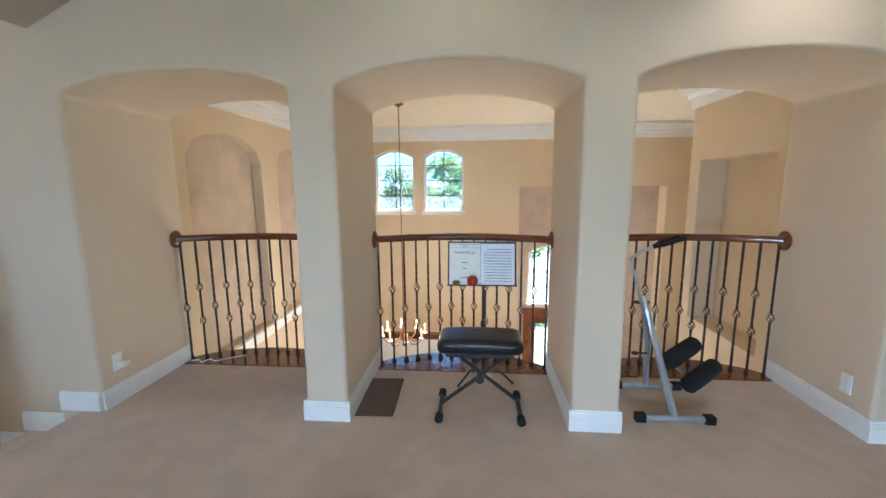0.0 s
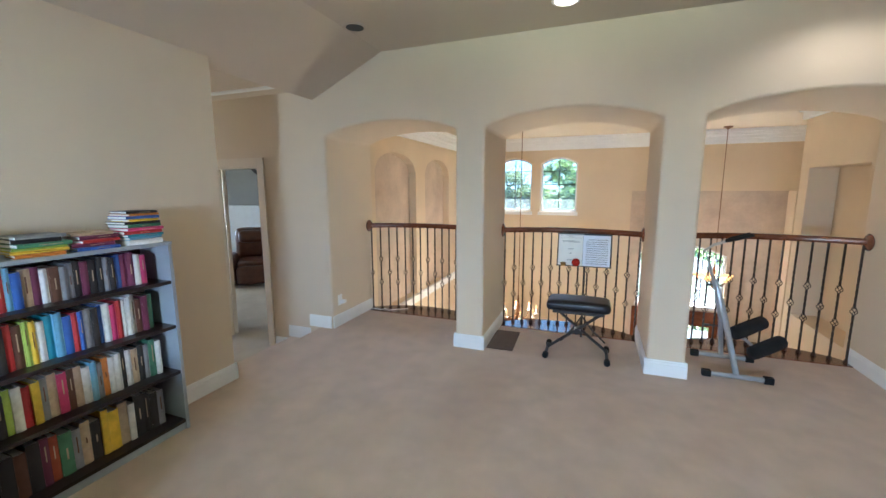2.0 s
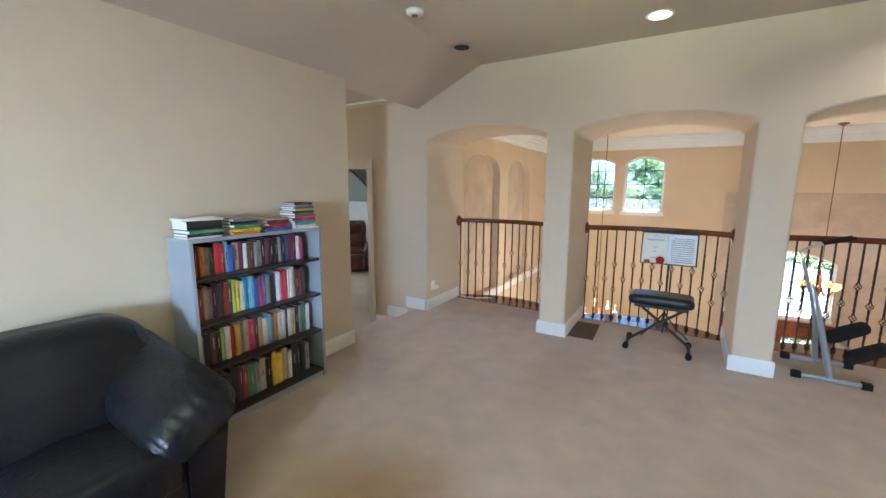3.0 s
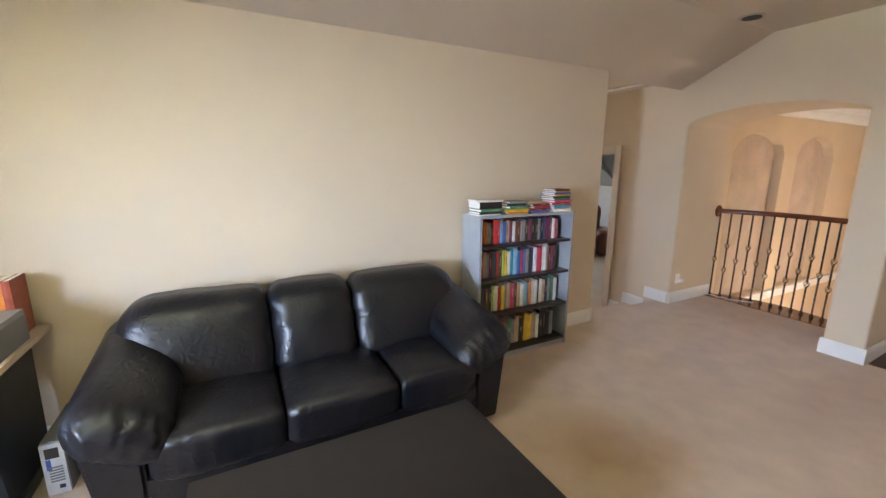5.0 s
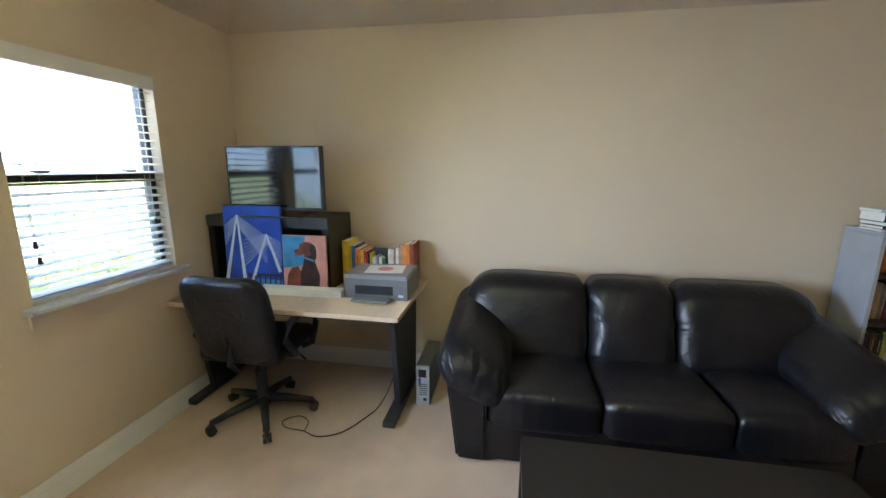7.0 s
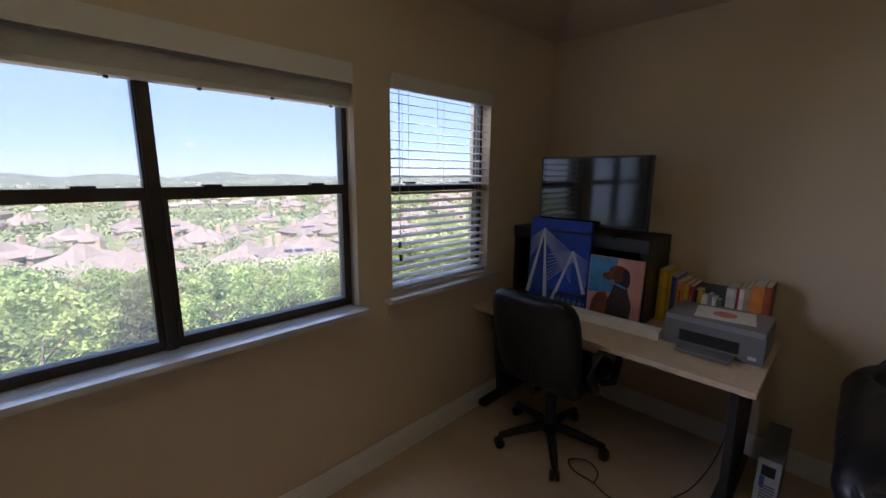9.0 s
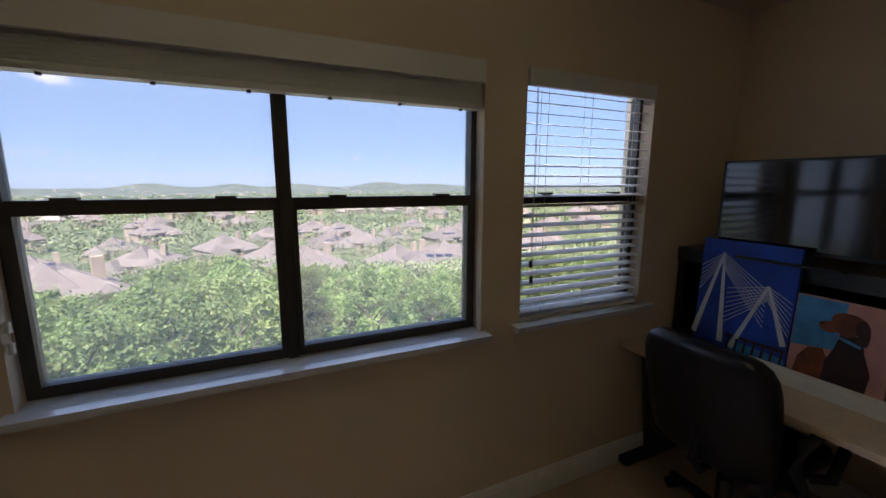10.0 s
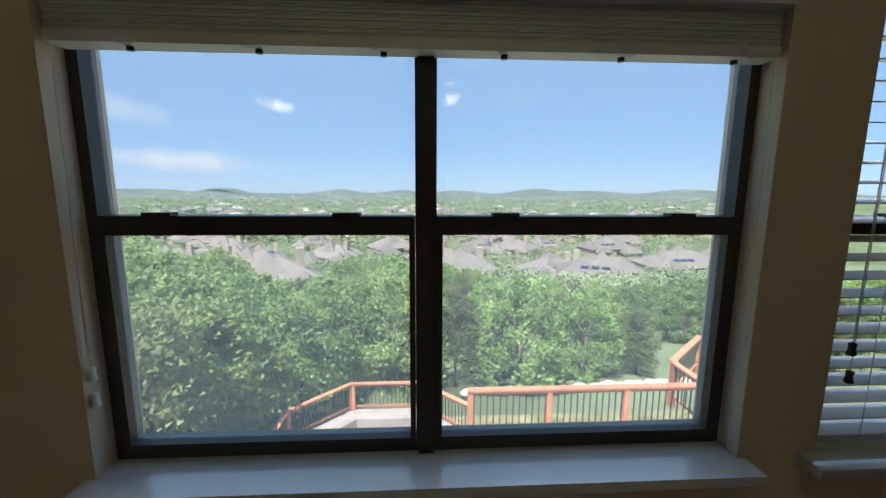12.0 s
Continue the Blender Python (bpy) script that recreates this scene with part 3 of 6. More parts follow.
# ---- windows ----
def window(name, label, x0, x1, z0, z1, mullion):
    w = tagged(new(name), label, kind="structure")
    ya, yb = SY - 0.115, SY - 0.065
    units = [(x0, mullion - 0.018), (mullion + 0.018, x1)] if mullion is not None else [(x0, x1)]
    for a, b in units:
        mid = 1.465
        fl = 0.024 if a == x0 else 0.006
        fr = 0.024 if b == x1 else 0.006
        for u0, u1, v0, v1 in ((a, a + fl, z0, z1), (b - fr, b, z0, z1), (a + fl, b - fr, z1 - 0.03, z1), (a + fl, b - fr, z0, z0 + 0.038)):
            part("window_frame", bbox(u0, u1, ya, yb, v0, v1, 0.003, 1), FRAME, w)
        part("meeting_rail", bbox(a + fl + 0.001, b - fr - 0.001, ya + 0.004, yb + 0.012, mid - 0.022, mid + 0.02, 0.003, 1), FRAME, w)
        for k in (0.22, 0.78):
            part("sash_latch", bbox(a + (b - a) * k - 0.03, a + (b - a) * k + 0.03, yb - 0.01, yb + 0.02, mid + 0.0205, mid + 0.028, 0.003, 1), FRAME, w)
        for u0, u1, v0, v1 in ((a + fl + 0.001, a + fl + 0.014, z0 + 0.039, mid - 0.0225), (b - fr - 0.014, b - fr - 0.001, z0 + 0.039, mid - 0.0225), (a + fl + 0.015, b - fr - 0.015, z0 + 0.039, z0 + 0.05)):
            part("sash", bbox(u0, u1, ya + 0.01, yb + 0.006, v0, v1, 0.002, 1), FRAME, w)
        for v0, v1, d in ((z0 + 0.03, mid, 0.03), (mid, z1 - 0.02, 0.012)):
            p = part("pane", bbox(a + 0.008, b - 0.008, ya + d, ya + d + 0.004, v0, v1, 0.0005, 1), PANE if mullion is not None else PANE_CLEAN, w)
            p.visible_shadow = False
    if mullion is not None:
        part("mullion", bbox(mullion - 0.018, mullion + 0.018, ya - 0.005, yb + 0.014, z0, z1, 0.003, 1), FRAME, w)
    bm = bmesh.new()
    box(bm, x0 + 0.002, x1 - 0.002, SY - 0.064, SY + 0.0015, z0 - 0.012, z0 + 0.012)
    over = 0.022 if mullion is not None else 0.05
    box(bm, x0 - over, x1 + over, SY + 0.002, SY + 0.065, z0 - 0.012, z0 + 0.012)
    part("window_sill", bm, SILLM, w)
    part("apron", bbox(x0 - 0.03, x1 + 0.03, SY + 0.001, SY + 0.016, z0 - 0.085, z0 - 0.0125, 0.003, 1), WALL, w)
    return w


window("window_1", "dark bronze double window with a white sill", BIGW[0], BIGW[1], BIGW[2], BIGW[3], -0.055)
window("window_2", "dark bronze sash window with a white sill", SMALLW[0], SMALLW[1], SMALLW[2], SMALLW[3], None)


def tassel(name, parent, x, y, z, ztop, mat):
    bm = bmesh.new()
    rod(bm, (x, y, z), (x, y, ztop), 0.0012, 5)
    part("cord", bm, BLIND, parent)
    bm = bmesh.new()
    lathe(bm, [(0.003, 0.0), (0.009, -0.004), (0.007, -0.014), (0.010, -0.030), (0.004, -0.034)], (x, y, z), 10)
    part(name, bm, mat, parent, smooth=True)


b1 = thing("window_blind", "white slatted blind drawn fully up under its valance", "blind", pose(0, 0, 0))
part("valance", bbox(BIGW[0] + 0.004, BIGW[1] - 0.004, SY - 0.012, SY + 0.012, 1.915, 1.998, 0.006, 2), BLIND, b1)
part("headrail", bbox(BIGW[0] + 0.008, BIGW[1] - 0.008, SY - 0.06, SY - 0.014, 1.945, 1.995, 0.003, 1), BLIND, b1)
sl = mesh_of("slat", bbox(BIGW[0] + 0.01, BIGW[1] - 0.01, SY - 0.058, SY - 0.012, -0.0014, 0.0014, 0.0008, 1), BLIND)
for k in range(22):
    part("slat", sl, None, b1).location = (0, 0.0015 * math.sin(k * 2.3), 1.846 + 0.0045 * k)
part("bottom_rail", bbox(BIGW[0] + 0.01, BIGW[1] - 0.01, SY - 0.06, SY - 0.008, 1.820, 1.842, 0.004, 2), BLIND, b1, "pale bottom rail with cord plugs")
for k in range(6):
    x = BIGW[0] + 0.09 + k * 0.248
    bm = bmesh.new()
    rod(bm, (x, SY - 0.034, 1.812), (x, SY - 0.034, 1.8205), 0.007, 10)
    part("plug", bm, BLACK, b1)
    bm = bmesh.new()
    pts = [(x + 0.03 * math.sin(a * 1.1 + k) * (0.4 + 0.1 * k % 1), SY - 0.004 + 0.006 * math.sin(a * 1.7), 1.835 + 0.022 * math.sin(a)) for a in [j * 0.5 for j in range(14)]]
    sweep(bm, pts, 0.0011, 5)
    part("cord_loop", bm, BLIND, b1)
for x in (BIGW[0] + 0.012, BIGW[1] - 0.012):
    bm = bmesh.new()
    sweep(bm, [(x, SY - 0.02, 1.85), (x, SY - 0.015, 1.5), (x + 0.004, SY - 0.012, 1.18 if x > 0 else 0.93)], 0.0015, 5)
    part("cord", bm, BLIND, b1)
for z in (1.165, 1.105):
    tassel("tassel", b1, BIGW[1] - 0.012, SY - 0.012, z, 1.5, WHITE)

b2 = thing("window_blind", "white slatted blind let down with open slats", "blind", pose(0, 0, 0))
part("valance", bbox(SMALLW[0] + 0.004, SMALLW[1] - 0.004, SY - 0.012, SY + 0.012, 1.93, 1.998, 0.006, 2), BLIND, b2)
sl = mesh_of("slat", bbox(SMALLW[0] + 0.01, SMALLW[1] - 0.01, -0.024, 0.024, -0.0014, 0.0014, 0.0008, 1), BLIND)
for k in range(23):
    o = part("slat", sl, None, b2)
    o.matrix_local = pose(0, SY - 0.035, 0.955 + 0.0437 * k, -11 + 1.2 * math.sin(k * 1.9), 0, 0)
part("bottom_rail", bbox(SMALLW[0] + 0.01, SMALLW[1] - 0.01, SY - 0.06, SY - 0.01, 0.914, 0.934, 0.004, 2), BLIND, b2)
for x in (SMALLW[0] + 0.12, -1.37, SMALLW[1] - 0.12):
    for dy in (-0.06, -0.010):
        bm = bmesh.new()
        rod(bm, (x, SY + dy, 0.93), (x, SY + dy, 1.94), 0.0011, 5)
        part("ladder_cord", bm, BLIND, b2)
tassel("tassel", b2, -1.055, SY - 0.002, 1.195, 1.94, PLASTIC)
tassel("tassel", b2, -1.062, SY - 0.004, 1.125, 1.94, PLASTIC)
tassel("tassel", b2, -1.66, SY - 0.002, 1.22, 1.94, PLASTIC)


# ---- gallery railings ----
def basket(z, parent):
    bm = bmesh.new()
    for k in range(4):
        pts = []
        for j in range(9):
            t = j / 8
            a = k * math.pi / 2 + t * math.pi * 0.9
            r = 0.004 + 0.021 * math.sin(math.pi * t)
            pts.append((r * math.cos(a), r * math.sin(a), z - 0.036 + 0.072 * t))
        sweep(bm, pts, 0.0034, 5)
    for e in (-0.038, 0.038):
        lathe(bm, [(0.007, e - 0.006), (0.010, e), (0.007, e + 0.006)], (0, 0, z), 8)
    return part("basket", bm, IRON, parent, smooth=True)


def baluster(kind):
    bm = bmesh.new()
    h = 0.0068
    gaps = {"single": [0.46], "double": [0.335, 0.63]}[kind]
    zs = [0.02]
    for g in gaps:
        zs += [g - 0.034, g + 0.034]
    zs += [1.02]
    for k in range(0, len(zs), 2):
        a, b = zs[k], zs[k + 1]
        n = max(2, int((b - a) / 0.018))
        rings = []
        for j in range(n + 1):
            z = a + (b - a) * j / n
            tw = (1 if 0.16 < z < 0.84 else 0) * (z - 0.16) * 28
            rings.append([bm.verts.new((h * 1.41 * math.cos(tw + q * math.pi / 2 + 0.785), h * 1.41 * math.sin(tw + q * math.pi / 2 + 0.785), z)) for q in range(4)])
        for A, B in zip(rings, rings[1:]):
            for q in range(4):
                bm.faces.new((A[q], A[(q + 1) % 4], B[(q + 1) % 4], B[q]))
    ob = part("baluster", bm, IRON)
    for g in gaps:
        basket(g, ob)
    bm = bmesh.new()
    lathe(bm, [(0.019, 0.002), (0.020, 0.018), (0.012, 0.034), (0.009, 0.038)], (0, 0, 0), 4)
    part("shoe", bm, IRON, ob)
    return ob


def railing(a, b, first):
    half, mid = (b - a) / 2, (a + b) / 2

    def at(x):
        return 3.065 + 0.19 * (1 - ((x - mid) / half) ** 2)
    r = thing("railing", "wrought-iron railing with a dark wooden handrail", "railing", pose(mid, 3.065, 0), "railings in the arches")
    bm = bmesh.new()
    n = 28
    prof = [(-0.030, -0.022), (0.030, -0.022), (0.036, 0.0), (0.030, 0.020), (0.012, 0.030), (-0.012, 0.030), (-0.030, 0.020), (-0.036, 0.0)]
    rings = []
    for k in range(n + 1):
        x = a + 0.004 + (b - a - 0.008) * k / n
        rings.append([bm.verts.new((x - mid, at(x) - 3.065 + dy, 1.045 + dz)) for dy, dz in prof])
    for A, B in zip(rings, rings[1:]):
        for q in range(8):
            bm.faces.new((A[q], A[(q + 1) % 8], B[(q + 1) % 8], B[q]))
    part("handrail", bm, WOOD, r, "dark red-brown wooden handrail", smooth=True)
    for x, sg in ((a, 1), (b, -1)):
        bm = bmesh.new()
        lathe(bm, [(0.070, 0.0), (0.072, 0.006), (0.060, 0.014), (0.048, 0.022), (0.040, 0.024)], (0, 0, 0), 24)
        bmesh.ops.transform(bm, matrix=pose(x - mid + sg * 0.001, 0, 1.045, 0, 90 * sg, 0), verts=bm.verts[:])
        part("rosette", bm, WOOD, r, smooth=True)
    count = 14
    for k in range(count + 1):
        x = a + 0.025 + (b - a - 0.05) * k / count
        src = SINGLE if (k + first) % 2 == 0 else DOUBLE
        o = copy_thing(src, pose(x - mid, at(x) - 3.065, 0))
        o.parent = r
    return r


SINGLE, DOUBLE = baluster("single"), baluster("double")
for (a, b), first in zip(OPEN, (0, 0, 0)):
    railing(a, b, first)
for o in (SINGLE, DOUBLE):
    for q in (*o.children, o):
        bpy.data.objects.remove(q)
# bowed wooden nosings under the railings
for a, b in OPEN:
    bm = bmesh.new()
    mid, half, n = (a + b) / 2, (b - a) / 2, 24
    top = [(a + (b - a) * k / n, 3.12 + 0.25 * max(0, 1 - ((a + (b - a) * k / n - mid) / half) ** 2) ** 0.8) for k in range(n + 1)]
    outline = [(a + 0.001, 2.986)] + [(max(a + 0.001, min(b - 0.001, x)), y) for x, y in top] + [(b - 0.001, 2.986)]
    f = bm.faces.new([bm.verts.new((x, y, 0.004)) for x, y in outline])
    g = bmesh.ops.extrude_face_region(bm, geom=[f])
    bmesh.ops.translate(bm, verts=[q for q in g["geom"] if isinstance(q, bmesh.types.BMVert)], vec=(0, 0, -0.045))
    bevel_all(bm, 0.006, 2, 60)
    structure("landing_nosing", bm, WOOD, "bowed dark wooden nosing under the railing")
    bm = bmesh.new()
    outline2 = [(a - 0.02, 2.99)] + [(x, y - 0.03) for x, y in top] + [(b + 0.02, 2.99)]
    f = bm.faces.new([bm.verts.new((x, y, -0.042)) for x, y in outline2])
    g = bmesh.ops.extrude_face_region(bm, geom=[f])
    bmesh.ops.translate(bm, verts=[q for q in g["geom"] if isinstance(q, bmesh.types.BMVert)], vec=(0, 0, -0.3))
    structure("landing_fascia", bm, VOID, "painted curved fascia")


# ---- study corner ----
def desk():
    d = thing("desk", "computer desk with pale maple top and charcoal legs", "desk", pose(WX + 0.015, -3.035, 0))
    part("desktop", bbox(0, 0.775, -1.43, 0, 0.695, 0.722, 0.006, 2), DESKTOP, d, "pale maple laminate top")
    for y in (-0.085, -1.40):
        bm = bbox(0.08, 0.72, y - 0.035, y + 0.035, 0.012, 0.05, 0.012, 2)
        part("foot", bm, DESKMETAL, d)
        bm = bmesh.new()
        v = box(bm, 0.10, 0.53, y - 0.016, y + 0.016, 0.05, 0.66)
        for q in v[4:]:
            q.co.x = 0.62 if q.co.x > 0.3 else 0.07
        bevel_all(bm, 0.006, 2)
        part("leg", bm, DESKMETAL, d)
        part("bracket", bbox(0.06, 0.68, y - 0.02, y + 0.02, 0.66, 0.6945, 0.004, 1), DESKMETAL, d)
    part("modesty_panel", bbox(0.24, 0.26, -1.375, -0.11, 0.47, 0.6945, 0.002, 1), DESKMETAL, d)
    h = thing("desk_riser", "black shelf riser standing on the desk", "shelf", pose(WX + 0.03, -3.60, 0.722))
    part("top", bbox(0, 0.36, -0.86, 0, 0.435, 0.475, 0.003, 1), BLACK, h)
    part("fascia", bbox(0.3605, 0.372, -0.86, 0, 0.405, 0.474, 0.003, 1), DESKMETAL, h)
    for y in (-0.86, -0.04):
        part("side_panel", bbox(0.0, 0.36, y, y + 0.04, 0.0, 0.4345, 0.003, 1), BLACK, h)
    part("back_panel", bbox(0.0, 0.012, -0.819, -0.041, 0.0, 0.4345, 0.001, 1), BLACK, h)


def television():
    t = thing("television", "flat black television with a glossy dark screen", "television", pose(-2.05, -3.955, 1.197, 0, 0, 1))
    part("casing", bbox(-0.035, 0.0, -0.325, 0.325, 0.045, 0.445, 0.006, 2), PLASTIC, t)
    part("screen", bbox(0.0005, 0.004, -0.312, 0.312, 0.062, 0.434, 0.001, 1), material("screen_glass", (0.004, 0.004, 0.005), 0.06, vary=0.1, spec=0.9), t, "glossy dark screen")
    part("stand_neck", bbox(-0.03, -0.008, -0.04, 0.04, 0.008, 0.06, 0.003, 1), PLASTIC, t)
    part("stand_base", bbox(-0.11, 0.09, -0.19, 0.19, 0.0, 0.01, 0.003, 1), PLASTIC, t)


CANVAS_BLUE = material("painted_blue", (0.015, 0.065, 0.42), 0.7, vary=0.35, scale=6, bump=0.2, bump_scale=60)
CANVAS_SKY = material("painted_pale_blue", (0.06, 0.28, 0.55), 0.7, vary=0.3, scale=12)
CANVAS_PINK = material("painted_pink", (0.62, 0.30, 0.24), 0.7, vary=0.15, scale=10)
CANVAS_BROWN = material("painted_brown", (0.20, 0.055, 0.02), 0.7, vary=0.45, scale=14)
CANVAS_DARK = material("painted_dark_brown", (0.045, 0.018, 0.014), 0.7, vary=0.4, scale=14)
PAINT_WHITE = material("painted_white", (0.62, 0.66, 0.72), 0.7, vary=0.15, scale=14)


def flat_poly(bm, pts, x):
    bm.faces.new([bm.verts.new((x, y, z)) for y, z in pts])


def stroke(bm, a, b, w, x, w2=None):
    (ya, za), (yb, zb) = a, b
    d = math.hypot(yb - ya, zb - za)
    ny, nz = -(zb - za) / d, (yb - ya) / d
    w2 = w if w2 is None else w2
    flat_poly(bm, [(ya - ny * w / 2, za - nz * w / 2), (yb - ny * w2 / 2, zb - nz * w2 / 2), (yb + ny * w2 / 2, zb + nz * w2 / 2), (ya + ny * w / 2, za + nz * w / 2)], x)


def bridge_painting():
    c = thing("painting", "canvas painting of a white cable-stayed bridge on deep blue", "painting", pose(-1.975, -4.30, 0.745, 0, -2, 0))
    W, H = 0.40, 0.525
    part("canvas", bbox(-0.02, 0, 0, W, 0, H, 0.002, 1), CANVAS_BLUE, c)
    x = 0.0012
    for top, feet, wd in (((0.10, 0.465), ((0.0, 0.04), (0.13, 0.03)), 0.018), ((0.30, 0.345), ((0.18, 0.02), (0.385, 0.10)), 0.016)):
        for f in feet:
            bm = bmesh.new()
            stroke(bm, top, f, 0.010, x, wd * 1.5)
            part("bridge_tower", bm, PAINT_WHITE, c, "white painted bridge tower")
            x += 0.0001
    x = 0.0022
    for top, ends, n in (((0.10, 0.462), (0.298, 0.325), 8), ((0.10, 0.462), (0.002, 0.385), 6), ((0.30, 0.342), (0.135, 0.30), 8), ((0.30, 0.342), (0.397, 0.29), 7)):
        for k in range(n):
            bm = bmesh.new()
            stroke(bm, (top[0], top[1] - 0.009 * k), (ends[0], ends[1] - 0.024 * k), 0.0036, x, 0.0026)
            part("painted_cable", bm, PAINT_WHITE, c)
            x += 0.00006
    for k in range(7):
        bm = bmesh.new()
        stroke(bm, (0.165 + 0.036 * k, 0.0), (0.17 + 0.036 * k, 0.07), 0.010, 0.0015 + k * 0.00005)
        part("painted_pier", bm, CANVAS_DARK, c)
    bm = bmesh.new()
    stroke(bm, (0.15, 0.075), (0.399, 0.078), 0.014, 0.0013)
    part("painted_deck", bm, CANVAS_DARK, c, "dark painted bridge deck")
    bm = bmesh.new()
    flat_poly(bm, [(0.17, 0.005), (0.395, 0.005), (0.395, 0.045), (0.17, 0.055)], 0.0009)
    part("painted_water", bm, CANVAS_SKY, c, "lighter blue painted water")


def dog_painting():
    c = thing("painting", "small canvas painting of a brown dog on blue and pink", "painting", pose(-1.975, -3.893, 0.745, 0, -2, 0))
    W, H = 0.295, 0.345
    part("canvas", bbox(-0.02, 0, 0, W, 0, H, 0.002, 1), CANVAS_PINK, c)
    bm = bmesh.new()
    flat_poly(bm, [(0.003, 0.13), (0.14, 0.15), (0.16, 0.342), (0.003, 0.342)], 0.0009)
    part("painted_sky", bm, CANVAS_SKY, c, "blue painted background")

    def blob(cy, cz, ry, rz, x, tilt=0.0, n=20, j=0.08):
        return [(cy + (ry * math.cos(a) * math.cos(tilt) - rz * math.sin(a) * math.sin(tilt)) * (1 + j * math.sin(3 * a)), cz + (ry * math.cos(a) * math.sin(tilt) + rz * math.sin(a) * math.cos(tilt)) * (1 + j * math.sin(3 * a))) for a in [2 * math.pi * q / n for q in range(n)]]
    bm = bmesh.new()
    flat_poly(bm, [(0.02, 0.004), (0.125, 0.004), (0.13, 0.10), (0.105, 0.145), (0.06, 0.135), (0.03, 0.085)], 0.0012)
    part("painted_flank", bm, CANVAS_BROWN, c, "brown painted flank")
    bm = bmesh.new()
    flat_poly(bm, [(0.115, 0.004), (0.245, 0.004), (0.252, 0.09), (0.225, 0.17), (0.215, 0.225), (0.15, 0.22), (0.14, 0.16), (0.118, 0.10)], 0.0015)
    part("painted_chest", bm, CANVAS_DARK, c, "dark brown painted chest")
    bm = bmesh.new()
    flat_poly(bm, blob(0.168, 0.262, 0.05, 0.046, 0), 0.0018)
    part("painted_head", bm, CANVAS_BROWN, c, "brown painted dog head")
    bm = bmesh.new()
    flat_poly(bm, blob(0.118, 0.240, 0.036, 0.024, 0, 0.25), 0.0020)
    part("painted_muzzle", bm, CANVAS_BROWN, c, "brown painted muzzle")
    bm = bmesh.new()
    flat_poly(bm, blob(0.213, 0.245, 0.020, 0.050, 0, 0.2), 0.0022)
    part("painted_ear", bm, CANVAS_DARK, c, "dark brown painted ear")
    bm = bmesh.new()
    flat_poly(bm, blob(0.092, 0.246, 0.008, 0.007, 0), 0.0023)
    part("painted_nose", bm, CANVAS_DARK, c)
    bm = bmesh.new()
    stroke(bm, (0.148, 0.205), (0.214, 0.185), 0.011, 0.0024)
    part("painted_collar", bm, CANVAS_SKY, c, "pale painted collar")


def printer():
    p = thing("printer", "grey inkjet printer with a sheet on its lid", "printer", pose(-2.22, -3.455, 0.722))
    part("body", bbox(0, 0.30, 0, 0.40, 0, 0.125, 0.012, 3), GREYPL, p)
    part("lid", bbox(0.0, 0.30, 0.004, 0.396, 0.1255, 0.152, 0.010, 3), material("pale_grey_plastic", (0.24, 0.25, 0.26), 0.4, vary=0.05), p, "pale grey scanner lid")
    part("paper_slot", bbox(0.297, 0.302, 0.07, 0.31, 0.03, 0.085, 0.002, 1), PLASTIC, p, "dark paper slot")
    part("output_tray", bbox(0.28, 0.40, 0.08, 0.30, 0.012, 0.022, 0.003, 1), GREYPL, p)
    bm = bbox(-0.02, 0.01, 0.06, 0.34, 0.10, 0.26, 0.006, 2)
    bmesh.ops.rotate(bm, verts=bm.verts[:], cent=(0, 0, 0.1), matrix=Matrix.Rotation(radians(-25), 3, "Y"))
    part("rear_tray", bm, DESKMETAL, p, "dark raised rear tray")
    part("button", bbox(0.2995, 0.302, 0.345, 0.375, 0.02, 0.035, 0.001, 1), SILVER, p)
    s = thing("paper_sheet", "white printed sheet lying on the printer lid", "paper", pose(-2.16, -3.37, 0.8745, 0, 0, 8))
    part("sheet", bbox(0, 0.20, 0, 0.24, 0, 0.0012, 0.0003, 1), PAPER, s)
    bm = bmesh.new()
    lathe(bm, [(0.05, 0.0013), (0.05, 0.0016)], (0.10, 0.12, 0), 20)
    part("printed_mark", bm, material("pink_print", (0.65, 0.25, 0.22), 0.7), s, "pale red printed mark")


